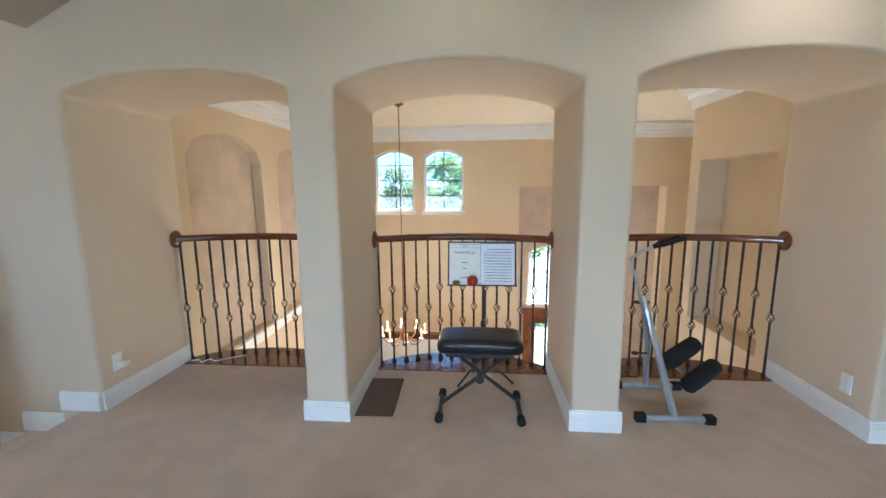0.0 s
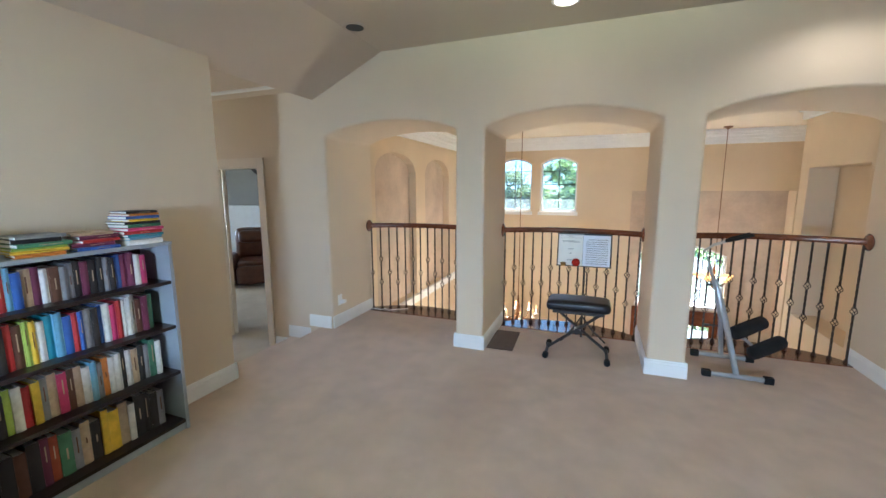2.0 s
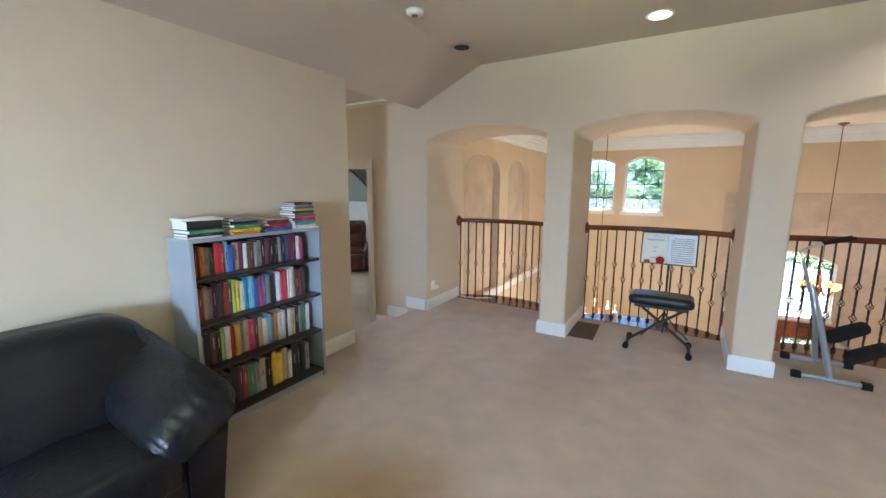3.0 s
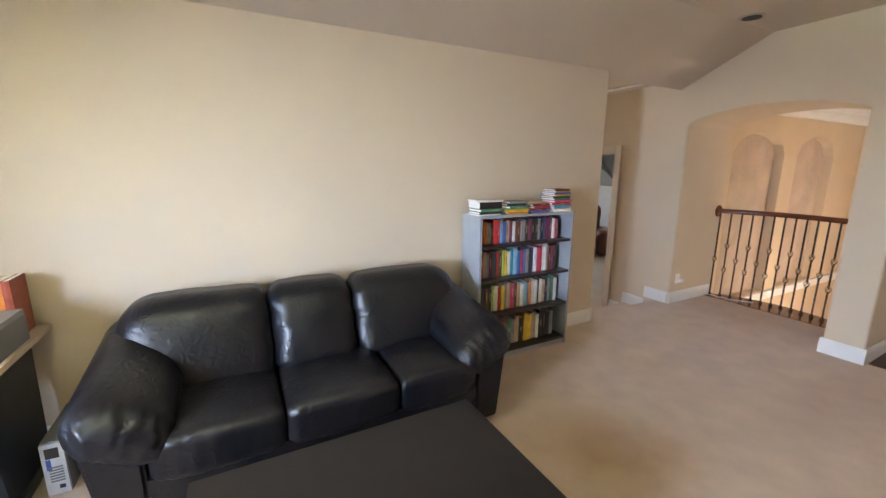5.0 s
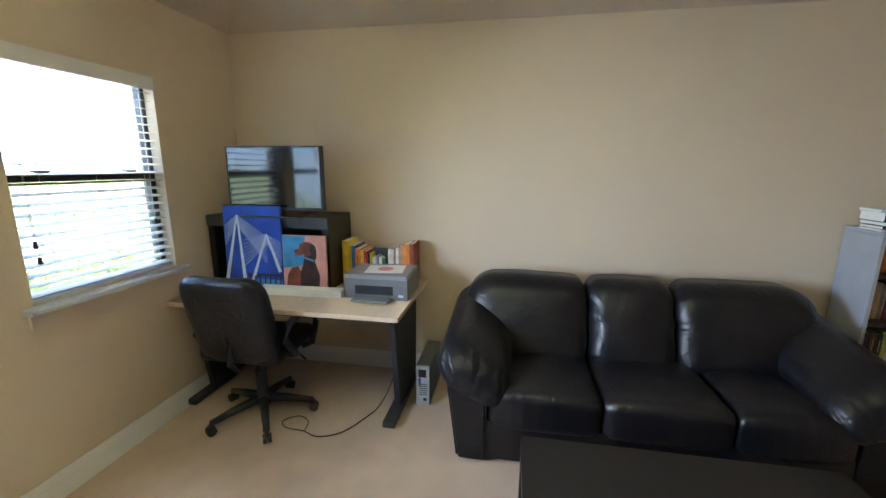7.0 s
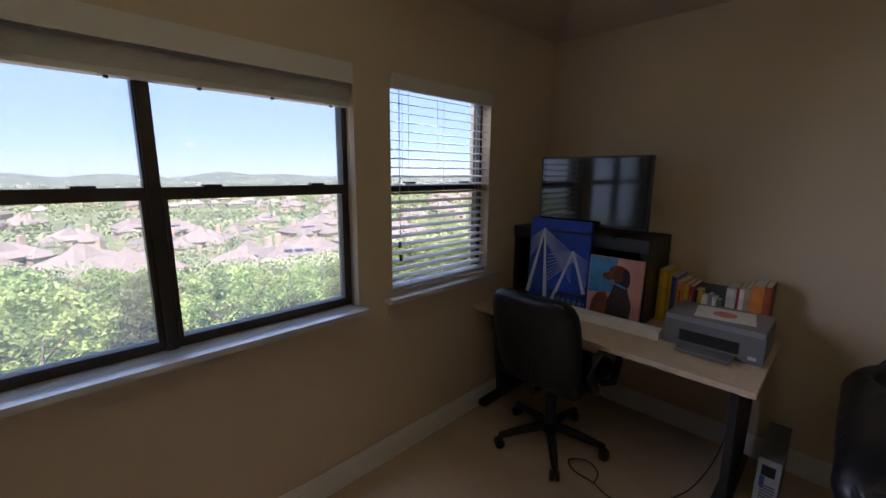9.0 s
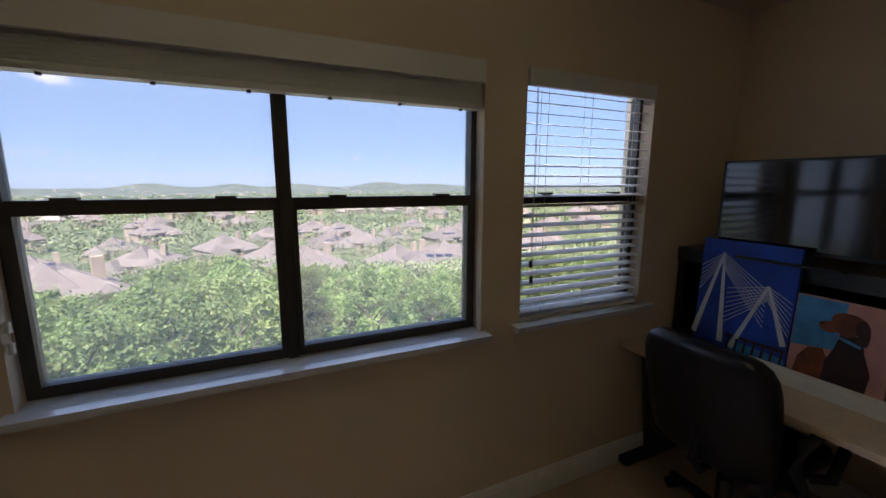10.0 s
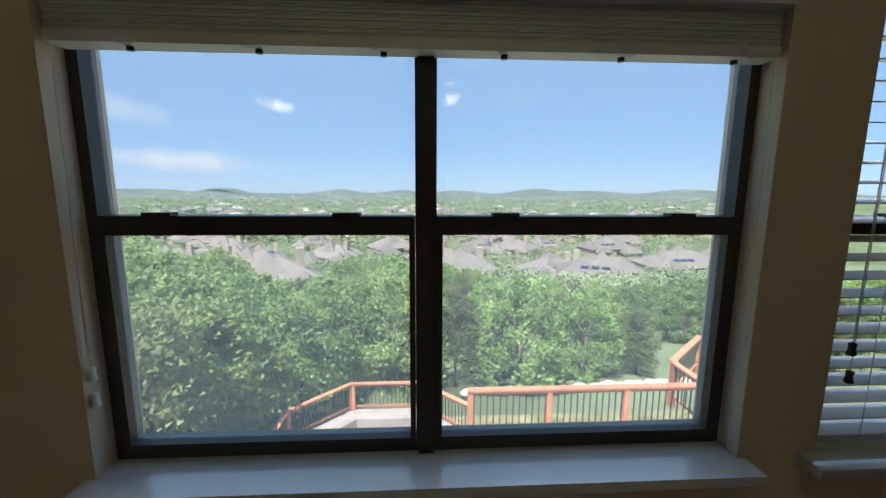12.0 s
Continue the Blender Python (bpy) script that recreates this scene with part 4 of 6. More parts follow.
def office_chair():
    c = thing("office_chair", "black leather swivel chair with five castors", "chair", pose(-1.713, -3.93, 0, 0, 0, 0))
    for k in range(5):
        a = math.pi + k * 2 * math.pi / 5
        d = Vector((math.cos(a), math.sin(a), 0))
        bm = bmesh.new()
        sweep(bm, [d * 0.03 + Vector((0, 0, 0.115)), d * 0.15 + Vector((0, 0, 0.10)), d * 0.30 + Vector((0, 0, 0.072))], [0.028, 0.024, 0.018], 8)
        leg = part("base_leg", bm, PLASTIC, c, smooth=True)
        bm = bmesh.new()
        for o in (-0.014, 0.014):
            q = d.cross(Vector((0, 0, 1)))
            rod(bm, d * 0.30 + q * (o - 0.009) + Vector((0, 0, 0.027)), d * 0.30 + q * (o + 0.009) + Vector((0, 0, 0.027)), 0.027, 14)
        rod(bm, d * 0.30 + Vector((0, 0, 0.03)), d * 0.30 + Vector((0, 0, 0.075)), 0.008, 8)
        part("castor", bm, PLASTIC, leg)
    bm = bmesh.new()
    lathe(bm, [(0.042, 0.08), (0.045, 0.13), (0.032, 0.15), (0.032, 0.30), (0.024, 0.30), (0.024, 0.42)], (0, 0, 0), 16)
    part("gas_column", bm, PLASTIC, c)
    part("mechanism", bbox(-0.11, 0.11, -0.08, 0.08, 0.385, 0.425, 0.01, 2), PLASTIC, c)
    bm = soft_box((0.47, 0.49, 0.10), 0.045, 12, None, 0.005, 9, 4)
    bmesh.ops.translate(bm, verts=bm.verts[:], vec=(-0.03, 0, 0.475))
    part("seat", bm, LEATHER, c, smooth=True)
    bm = soft_box((0.09, 0.50, 0.52), 0.042, 14, lambda p: (p.x + 0.10 * (p.y / 0.25) ** 2 * -0.35 + 0.10 * (p.z / 0.26) * 0.6, p.y * (1.0 - 0.08 * max(0, -p.z) / 0.26 - 0.30 * max(0.0, p.z / 0.26) ** 6), p.z), 0.003, 8, 9)
    bmesh.ops.translate(bm, verts=bm.verts[:], vec=(0.235, 0, 0.70))
    part("backrest", bm, LEATHER, c, smooth=True)
    bm = bmesh.new()
    sweep(bm, [(0.05, 0, 0.40), (0.20, 0, 0.40), (0.25, 0, 0.46), (0.25, 0, 0.62)], 0.018, 8)
    part("back_bracket", bm, PLASTIC, c)
    for sg in (-1, 1):
        bm = bmesh.new()
        sweep(bm, [(-0.10, sg * 0.23, 0.43), (-0.12, sg * 0.285, 0.45), (-0.17, sg * 0.29, 0.56), (-0.14, sg * 0.285, 0.665), (0.0, sg * 0.285, 0.68), (0.12, sg * 0.285, 0.665), (0.15, sg * 0.28, 0.57), (0.06, sg * 0.28, 0.46), (0.02, sg * 0.22, 0.43)], 0.020, 8)
        part("armrest", bm, PLASTIC, c, smooth=True)
    bm = bmesh.new()
    sweep(bm, [(-0.05, 0.05, 0.41), (-0.06, 0.22, 0.40), (-0.06, 0.27, 0.36)], 0.006, 6)
    part("lever", bm, PLASTIC, c)


def computer_tower():
    t = thing("computer_tower", "slim silver computer tower standing on the carpet", "computer", pose(-2.36, -3.02, 0))
    part("case", bbox(0, 0.37, 0, 0.088, 0.004, 0.275, 0.004, 1), GREYPL, t)
    part("front_panel", bbox(0.3705, 0.388, 0.002, 0.086, 0.006, 0.273, 0.008, 2), SILVER, t)
    part("disc_drive", bbox(0.386, 0.391, 0.018, 0.068, 0.20, 0.252, 0.002, 1), PLASTIC, t)
    part("sticker", bbox(0.386, 0.3895, 0.016, 0.034, 0.14, 0.195, 0.0005, 1), material("blue_sticker", (0.05, 0.09, 0.35), 0.5), t, "blue sticker")
    for k in range(6):
        part("vent_slat", bbox(0.386, 0.3905, 0.022, 0.074, 0.075 + 0.0145 * k, 0.082 + 0.0145 * k, 0.001, 1), GREYPL, t)
    part("port", bbox(0.386, 0.390, 0.048, 0.07, 0.035, 0.055, 0.002, 1), PLASTIC, t)


desk()
television()
bridge_painting()
dog_painting()
printer()
office_chair()
computer_tower()
w = thing("white_box", "long flat white box lying on the desk", "box", pose(-1.955, -4.02, 0.722, 0, 0, 1.5))
part("carton", bbox(0, 0.075, 0, 0.55, 0, 0.045, 0.003, 1), PAPER, w)
k = thing("laptop", "closed black laptop on the desk corner", "laptop", pose(-2.10, -4.40, 0.722, 0, 0, -6))
part("base", bbox(0, 0.27, 0, 0.36, 0, 0.018, 0.006, 2), PLASTIC, k)
part("lid", bbox(0.0, 0.27, 0, 0.36, 0.0185, 0.032, 0.006, 2), BLACK, k)
part("strap", bbox(0.275, 0.34, 0.05, 0.11, 0.0, 0.02, 0.008, 2), PLASTIC, k)
bm = bmesh.new()


def smooth_line(pts, n=6):
    """Points along a smooth curve through the given ones."""
    pts = [Vector(p) for p in pts]
    ext, out = [pts[0]] + pts + [pts[-1]], []
    for p0, p1, p2, p3 in zip(ext, ext[1:], ext[2:], ext[3:]):
        for k in range(n):
            t = k / n
            out.append(0.5 * (2 * p1 + (p2 - p0) * t + (2 * p0 - 5 * p1 + 4 * p2 - p3) * t * t + (3 * p1 - p0 - 3 * p2 + p3) * t ** 3))
    return out + [pts[-1]]


loop = [(-1.60, -3.60, 0.005), (-1.68, -3.62, 0.005), (-1.72, -3.70, 0.005), (-1.66, -3.77, 0.005), (-1.60, -3.72, 0.008), (-1.59, -3.60, 0.006), (-1.56, -3.50, 0.005), (-1.62, -3.38, 0.005), (-1.76, -3.30, 0.005), (-1.90, -3.24, 0.02), (-2.00, -3.18, 0.16), (-2.06, -3.14, 0.40)]
sweep(bm, smooth_line(loop), 0.0032, 6)
cable = tagged(new("power_cable", mesh_of("power_cable", bm, PLASTIC, True)), "thin black power cable trailing on the carpet", "cable")


# ---- gallery things ----
def bench_stool():
    s = thing("keyboard_bench", "black padded folding bench on crossed steel legs", "stool", pose(0.085, 2.455, 0))
    bm = soft_box((0.53, 0.29, 0.085), 0.04, 12, lambda p: (p.x, p.y, p.z + (0.012 * math.cos(p.x * 5) if p.z > 0 else 0)), 0.003, 9, 2)
    bmesh.ops.translate(bm, verts=bm.verts[:], vec=(0, 0, 0.475))
    part("seat", bm, LEATHER, s, "black vinyl padded seat", smooth=True)
    part("seat_rail", bbox(-0.21, 0.21, -0.10, -0.07, 0.405, 0.43, 0.003, 1), PLASTIC, s)
    part("seat_rail", bbox(-0.21, 0.21, 0.07, 0.10, 0.405, 0.43, 0.003, 1), PLASTIC, s)
    for y, sg in ((-0.03, 1), (0.03, -1)):
        bm = bmesh.new()
        rod(bm, (sg * -0.245, y, 0.06), (sg * 0.20, y, 0.41), 0.013, 10)
        part("cross_leg", bm, PLASTIC, s)
    bm = bmesh.new()
    rod(bm, (0, -0.05, 0.235), (0, 0.05, 0.235), 0.028, 16)
    part("pivot_knob", bm, PLASTIC, s)
    for x in (-0.255, 0.255):
        bm = bmesh.new()
        rod(bm, (x, -0.14, 0.03), (x, 0.14, 0.03), 0.014, 10)
        rod(bm, (x, 0, 0.03), (x * 0.96, 0, 0.075), 0.012, 10)
        foot = part("foot_bar", bm, PLASTIC, s)
        for y in (-0.15, 0.15):
            bm = bmesh.new()
            rod(bm, (x, y - 0.025, 0.027), (x, y + 0.025, 0.027), 0.026, 12)
            part("rubber_end", bm, FOAM, foot)


def text_mesh(word, size, mat, parent, m, name="lettering"):
    cu = bpy.data.curves.new(name, "FONT")
    cu.body, cu.size, cu.align_x = word, size, "CENTER"
    cu.extrude = 0.0004
    tmp = bpy.data.objects.new(name, cu)
    scene.collection.objects.link(tmp)
    me = bpy.data.meshes.new_from_object(tmp.evaluated_get(bpy.context.evaluated_depsgraph_get()))
    bpy.data.objects.remove(tmp)
    me.materials.append(mat)
    o = new(name, me)
    o.parent, o.matrix_local = parent, m
    return o


INK = material("printed_ink", (0.05, 0.05, 0.06), 0.7)


def music_stand():
    s = thing("music_stand", "black folding music stand beside the railing", "music stand", pose(0.10, 2.86, 0))
    bm = bmesh.new()
    rod(bm, (0.01, 0.02, 0.02), (0.01, 0.02, 0.80), 0.010, 12)
    part("pole", bm, PLASTIC, s)
    bm = bmesh.new()
    rod(bm, (0.01, 0.02, 0.42), (0.01, 0.02, 0.46), 0.018, 12)
    part("collar", bm, PLASTIC, s)
    for a in (100, 220, 340):
        d = Vector((math.cos(radians(a)), math.sin(radians(a)), 0))
        bm = bmesh.new()
        sweep(bm, [Vector((0.01, 0.02, 0.24)), Vector((0.01, 0.02, 0.12)) + d * 0.10, Vector((0.01, 0.02, 0.012)) + d * 0.24], 0.008, 8)
        part("leg", bm, PLASTIC, s)
    desk_m = pose(0, 0, 0.735, -12, 0, 0)
    d = part("desk_plate", bbox(-0.25, 0.25, 0.0, 0.006, 0, 0.325, 0.004, 1), PLASTIC, s)
    d.matrix_local = desk_m
    lip = part("ledge", bbox(-0.25, 0.25, -0.05, -0.0005, 0, 0.008, 0.002, 1), PLASTIC, s)
    lip.matrix_local = desk_m
    m = thing("sheet_music", "open printed sheet music on the stand", "sheet music", pose(0.10, 2.86, 0.735) @ pose(0, 0, 0, -12, 0, 0))
    p1 = part("page", bbox(-0.238, -0.012, -0.004, -0.001, 0.009, 0.312, 0.0005, 1), PAPER, m, "cream title page")
    part("page", bbox(-0.010, 0.236, -0.0045, -0.001, 0.009, 0.308, 0.0005, 1), material("pale_paper", (0.80, 0.82, 0.88), 0.8, vary=0.03), m)
    face = pose(-0.125, -0.0046, 0.235, 90, 0, 0)
    text_mesh("TARANTELLA", 0.026, INK, m, face)
    text_mesh("PIANO", 0.014, INK, m, pose(-0.125, -0.0046, 0.288, 90, 0, 0))
    for z, wd in ((0.168, 0.05), (0.125, 0.03), (0.06, 0.06)):
        part("printed_line", bbox(-0.125 - wd / 2, -0.125 + wd / 2, -0.0048, -0.0041, z, z + 0.004, 0.0001, 1), INK, m)
    for k in range(12):
        z = 0.262 - k * 0.021
        for j in range(3):
            part("stave_line", bbox(0.018 + (0.02 if k == 0 else 0), 0.214, -0.0052, -0.0046, z + j * 0.0035, z + j * 0.0035 + 0.0014, 0.0001, 1), INK, m)
    for x0, x1, z in ((-0.236, -0.014, 0.278), (-0.236, -0.014, 0.302)):
        part("border_line", bbox(x0 + 0.01, x1 - 0.01, -0.0048, -0.0041, z, z + 0.0015, 0.0001, 1), INK, m)
    r = thing("glass_paperweight", "red glass paperweight on the music ledge", "paperweight", pose(0.032, 2.83, 0.744))
    bm = bmesh.new()
    lathe(bm, [(0.010, 0.0), (0.030, 0.010), (0.041, 0.034), (0.037, 0.056), (0.022, 0.072), (0.006, 0.076)], (0, 0, 0), 24)
    part("globe", bm, material("red_glass", (0.45, 0.02, 0.012), 0.08, vary=0.4, scale=25, coat=1.0), r, smooth=True)
    t = thing("tin", "small round brass tin on the music ledge", "tin", pose(-0.085, 2.83, 0.744))
    bm = bmesh.new()
    lathe(bm, [(0.024, 0.0), (0.026, 0.004), (0.026, 0.024), (0.027, 0.025), (0.027, 0.031), (0.02, 0.034)], (0, 0, 0), 20)
    part("tin_body", bm, material("brass_tin", (0.35, 0.22, 0.07), 0.35, metal=0.8, vary=0.2, scale=30), t, smooth=True)


def exercise_bench():
    b = thing("exercise_bench", "grey steel sit-up frame with black foam rollers", "exercise bench", pose(1.08, 2.40, 0))
    for y in (0.0, 0.42):
        bm = bmesh.new()
        rod(bm, (0.0, y, 0.025), (0.42, y, 0.025), 0.019, 12)
        f = part("floor_bar", bm, STEEL, b)
        for x in (-0.015, 0.395):
            part("end_cap", bbox(x - 0.015, x + 0.045, y - 0.024, y + 0.024, 0.001, 0.05, 0.008, 2), FOAM, f)
    bm = bmesh.new()
    sweep(bm, [(0.20, 0.0, 0.04), (0.13, 0.16, 0.45), (0.08, 0.21, 0.65), (0.05, 0.22, 0.74)], 0.022, 8)
    part("front_post", bm, STEEL, b)
    bm = bmesh.new()
    sweep(bm, [(0.20, 0.42, 0.04), (0.14, 0.30, 0.40), (0.08, 0.235, 0.64)], 0.02, 8)
    part("rear_post", bm, STEEL, b)
    bm = bmesh.new()
    sweep(bm, [(0.06, 0.22, 0.66), (0.0, 0.22, 0.88), (-0.035, 0.22, 0.985), (0.02, 0.22, 1.03), (0.13, 0.22, 1.075)], 0.012, 8)
    part("handle_tube", bm, STEEL, b)
    for y in (0.18, 0.26):
        bm = bmesh.new()
        sweep(bm, [(0.10, 0.22, 1.065), (0.15, y, 1.085), (0.27, y, 1.125)], 0.014, 8)
        part("grip", bm, FOAM, b, "black foam hand grip")
    for z, y in ((0.70, 0.22), (0.36, 0.20)):
        bm = bmesh.new()
        rod(bm, (0.02, y, z), (0.10, y, z), 0.007, 8)
        lathe(bm, [(0.006, 0), (0.02, 0.004), (0.02, 0.016), (0.006, 0.02)], (0.02, y, z - 0.01), 10)
        part("adjusting_knob", bm, PLASTIC, b)
    bm = bmesh.new()
    sweep(bm, [(0.15, 0.16, 0.36), (0.22, 0.20, 0.31), (0.30, 0.25, 0.26), (0.36, 0.25, 0.21)], 0.012, 8)
    part("roller_arm", bm, STEEL, b)
    for a, c in (((0.18, 0.12, 0.325), (0.43, 0.26, 0.415)), ((0.31, 0.10, 0.185), (0.56, 0.24, 0.275))):
        bm = bmesh.new()
        a, c = Vector(a), Vector(c)
        n = (c - a).normalized()
        sweep(bm, [a, a + n * 0.015, a + n * 0.08, c - n * 0.08, c - n * 0.015, c], [0.04, 0.052, 0.056, 0.055, 0.052, 0.04], 18)
        part("foam_roller", bm, FOAM, b, "black foam roller", smooth=True)


bench_stool()
music_stand()
exercise_bench()
m = thing("floor_mat", "flat brown felt mat on the carpet", "mat", pose(-0.60, 2.58, 0.001, 0, 0, 2))
part("felt", bbox(-0.122, 0.122, -0.25, 0.25, 0, 0.008, 0.003, 1), material("brown_felt", (0.11, 0.075, 0.06), 0.9, vary=0.12, scale=20, bump=0.3, bump_scale=200), m)


def outlet(x, y, z, sg):
    o = thing("wall_outlet", "white electrical wall plate", "outlet", pose(x, y, z))
    part("plate", bbox(min(0.0005, sg * 0.006), max(0.0005, sg * 0.006), -0.036, 0.036, -0.058, 0.058, 0.002, 2), WHITE, o)
    for dz in (-0.024, 0.024):
        part("socket", bbox(min(sg * 0.005, sg * 0.008), max(sg * 0.005, sg * 0.008), -0.016, 0.016, dz - 0.014, dz + 0.014, 0.004, 2), WHITE, o)
    return o


outlet(OPEN[0][0], 2.41, 0.285, 1)
outlet(OPEN[2][1], 2.45, 0.265, -1)
p = thing("plug_adapter", "white plug adapter in the wall outlet", "adapter", pose(OPEN[0][0] + 0.009, 2.42, 0.27))
part("adapter_body", bbox(0, 0.05, -0.02, 0.03, -0.02, 0.012, 0.006, 2), WHITE, p)
bm = bmesh.new()
sweep(bm, [(-2.36, 3.02, 0.012), (-2.30, 3.05, 0.012), (-2.24, 3.00, 0.014), (-2.20, 3.06, 0.016), (-2.14, 3.03, 0.012), (-2.05, 3.10, 0.012), (-1.94, 3.17, 0.012)], 0.004, 6)
tagged(new("white_cable", mesh_of("white_cable", bm, WHITE, True)), "coiled white cable lying by the railing", "cable")


def can_light(x, y, on):
    c = thing("recessed_light", "lit recessed ceiling downlight" if on else "unlit recessed ceiling downlight with black baffle", "ceiling light", pose(x, y, FLAT), "recessed ceiling lights")
    bm = bmesh.new()
    lathe(bm, [(0.070, -0.002), (0.088, -0.006), (0.096, -0.002), (0.096, 0.0)], (0, 0, 0), 28)
    part("trim_ring", bm, CEIL if not on else WHITE, c)
    bm = bmesh.new()
    lathe(bm, [(0.069, -0.0065), (0.069, -0.008), (0.02, -0.0075)], (0, 0, 0), 24)
    part("lens" if on else "baffle", bm, emitter("warm_lens", (1.0, 0.78, 0.48), 0.22) if on else PLASTIC, c)


can_light(-1.64, 1.70, False)
d = thing("smoke_detector", "round white smoke detector on the ceiling", "smoke detector", pose(-1.57, 0.87, FLAT))
bm = bmesh.new()
lathe(bm, [(0.062, 0.0), (0.064, -0.012), (0.056, -0.028), (0.03, -0.034)], (0, 0, 0), 24)
part("housing", bm, WHITE, d, smooth=True)
bm = bmesh.new()
lathe(bm, [(0.024, -0.0345), (0.024, -0.039), (0.01, -0.040)], (0, 0, 0), 16)
part("sensor_cap", bm, GREYPL, d)
for cx, cy, watts in CANS:
    can_light(cx, cy, True)


# ---- hallway and the room beyond ----
CREAM = material("cream_casing", (0.66, 0.57, 0.45), 0.5, vary=0.04, scale=6)
d = tagged(new("door_1"), "cream panelled door standing open into the room", kind="structure")
for u0, u1, v0, v1 in ((-4.10, -4.01, -0.32, 1.83), (-3.30, -3.21, -0.32, 1.83), (-4.01, -3.30, 1.74, 1.83)):
    part("casing", bbox(u0 + 0.001, u1 - 0.001, NY - 0.018, NY - 0.0005, v0, v1 - 0.001, 0.005, 2), CREAM, d)
for u0, u1, v0, v1 in ((-4.0095, -3.99, -0.32, 1.739), (-3.32, -3.3005, -0.32, 1.739), (-3.99, -3.32, 1.72, 1.739)):
    part("jamb", bbox(u0, u1, NY + 0.001, NY + 0.119, v0, v1, 0.002, 1), CREAM, d)
leaf = part("leaf", bbox(0.0, 0.038, 0.0, 0.67, -0.305, 1.715, 0.003, 1), CREAM, d)
leaf.matrix_local = pose(-3.985, NY + 0.125, 0, 0, 0, 57)
for z0, z1 in ((-0.18, 0.45), (0.58, 1.60)):
    part("door_panel", bbox(0.0385, 0.044, 0.09, 0.58, z0, z1, 0.004, 2), CREAM, leaf)
bm = bmesh.new()
rod(bm, (0.038, 0.61, 0.66), (0.085, 0.61, 0.66), 0.010, 10)
lathe(bm, [(0.01, 0), (0.028, 0.01), (0.028, 0.03), (0.01, 0.04)], (0.085, 0.61, 0.64), 14)
part("door_knob", bm, SILVER, leaf)
FAR = material("white_room_paint", (0.66, 0.66, 0.62), 0.8, vary=0.03, bump=0.1, bump_scale=160)
bm = bmesh.new()
box(bm, -9.6, -2.75, NY + 0.12, 7.6, -0.52, -0.321)
structure("floor_bedroom", bm, CARPET2, "pale carpet in the far room")
bm = bmesh.new()
panel(bm, "y", 7.4, 0.15, -9.6, -2.75, -0.5, 3.0, [])
# west wall with an unseen window opening, added for the far room's lamp
panel(bm, "x", -9.6, 0.15, NY, 7.5, -0.5, 3.0, [(3.2, 4.6, 0.5, 1.8, 1.8)])
panel(bm, "x", -2.83, 0.1, NB + 0.001, 7.5, -0.5, 3.0, [])
panel(bm, "y", NY + 0.121, 0.03, -9.6, -6.9, -0.5, 3.0, [])
structure("wall_bedroom", bm, FAR, "off-white walls of the far room")
# knee wall: off-white darkened to grey, with the room's shade in the colour
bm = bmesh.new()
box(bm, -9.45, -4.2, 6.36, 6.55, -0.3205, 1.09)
structure("wall_knee", bm, material("shaded_knee_paint", (0.32, 0.31, 0.28), 0.85, vary=0.04), "low off-white knee wall in the far room, shade in its grey")
# shade of the ceiling slope is put into this wall's dark grey
bm = bmesh.new()
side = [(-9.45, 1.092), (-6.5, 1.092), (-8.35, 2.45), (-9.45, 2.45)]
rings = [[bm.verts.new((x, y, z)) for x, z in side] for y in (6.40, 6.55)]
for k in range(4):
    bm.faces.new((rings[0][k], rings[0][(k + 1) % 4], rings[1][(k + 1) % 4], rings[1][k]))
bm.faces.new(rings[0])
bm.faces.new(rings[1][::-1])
structure("wall_gable", bm, material("shaded_room_paint", (0.13, 0.125, 0.11), 0.85, vary=0.04, bump=0.1, bump_scale=160), "wall with a sloping top in the far room, shade in its dark grey")
bm = bmesh.new()
box(bm, -9.7, -2.7, NY + 0.1, 7.5, 2.5, 2.7)
structure("ceiling_bedroom", bm, FAR, "off-white ceiling of the far room")
BROWN = material("brown_leather", (0.085, 0.028, 0.012), 0.35, vary=0.35, scale=6, bump=0.2, bump_scale=80)
r = thing("recliner", "brown leather recliner armchair in the far room", "armchair", pose(-6.05, 4.75, -0.32, 0, 0, 42))
for nm, sz, at, rd in (("seat", (0.58, 0.75, 0.28), (0, -0.02, 0.34), 0.09), ("backrest", (0.70, 0.26, 0.66), (0, 0.36, 0.72), 0.11), ("headrest", (0.56, 0.2, 0.25), (0, 0.24, 0.88), 0.09), ("footrest", (0.58, 0.16, 0.34), (0, -0.42, 0.22), 0.07)):
    bm = soft_box(sz, rd, 10, None, 0.008, 7, len(nm))
    bmesh.ops.translate(bm, verts=bm.verts[:], vec=at)
    part(nm, bm, BROWN, r, smooth=True)
for x in (-0.42, 0.42):
    bm = soft_box((0.25, 0.86, 0.56), 0.10, 10, None, 0.008, 7, x)
    bmesh.ops.translate(bm, verts=bm.verts[:], vec=(x, 0, 0.29))
    part("arm", bm, BROWN, r, smooth=True)
h = thing("attic_hatch", "white-trimmed attic hatch in the hallway ceiling", "hatch", pose(-3.35, 1.62, 2.47))
part("hatch_panel", bbox(-0.62, 0.62, -0.33, 0.33, -0.008, -0.0005, 0.002, 1), CEIL, h)
for x0, x1, y0, y1 in ((-0.70, 0.70, -0.41, -0.331), (-0.70, 0.70, 0.331, 0.41), (-0.70, -0.621, -0.33, 0.33), (0.621, 0.70, -0.33, 0.33)):
    part("trim_board", bbox(x0, x1, y0, y1, -0.02, -0.0005, 0.004, 2), WHITE, h)


# ---- books ----
def colour(name, rgb):
    return material(name, rgb, 0.5, vary=0.18, scale=22, per_object=0.12)


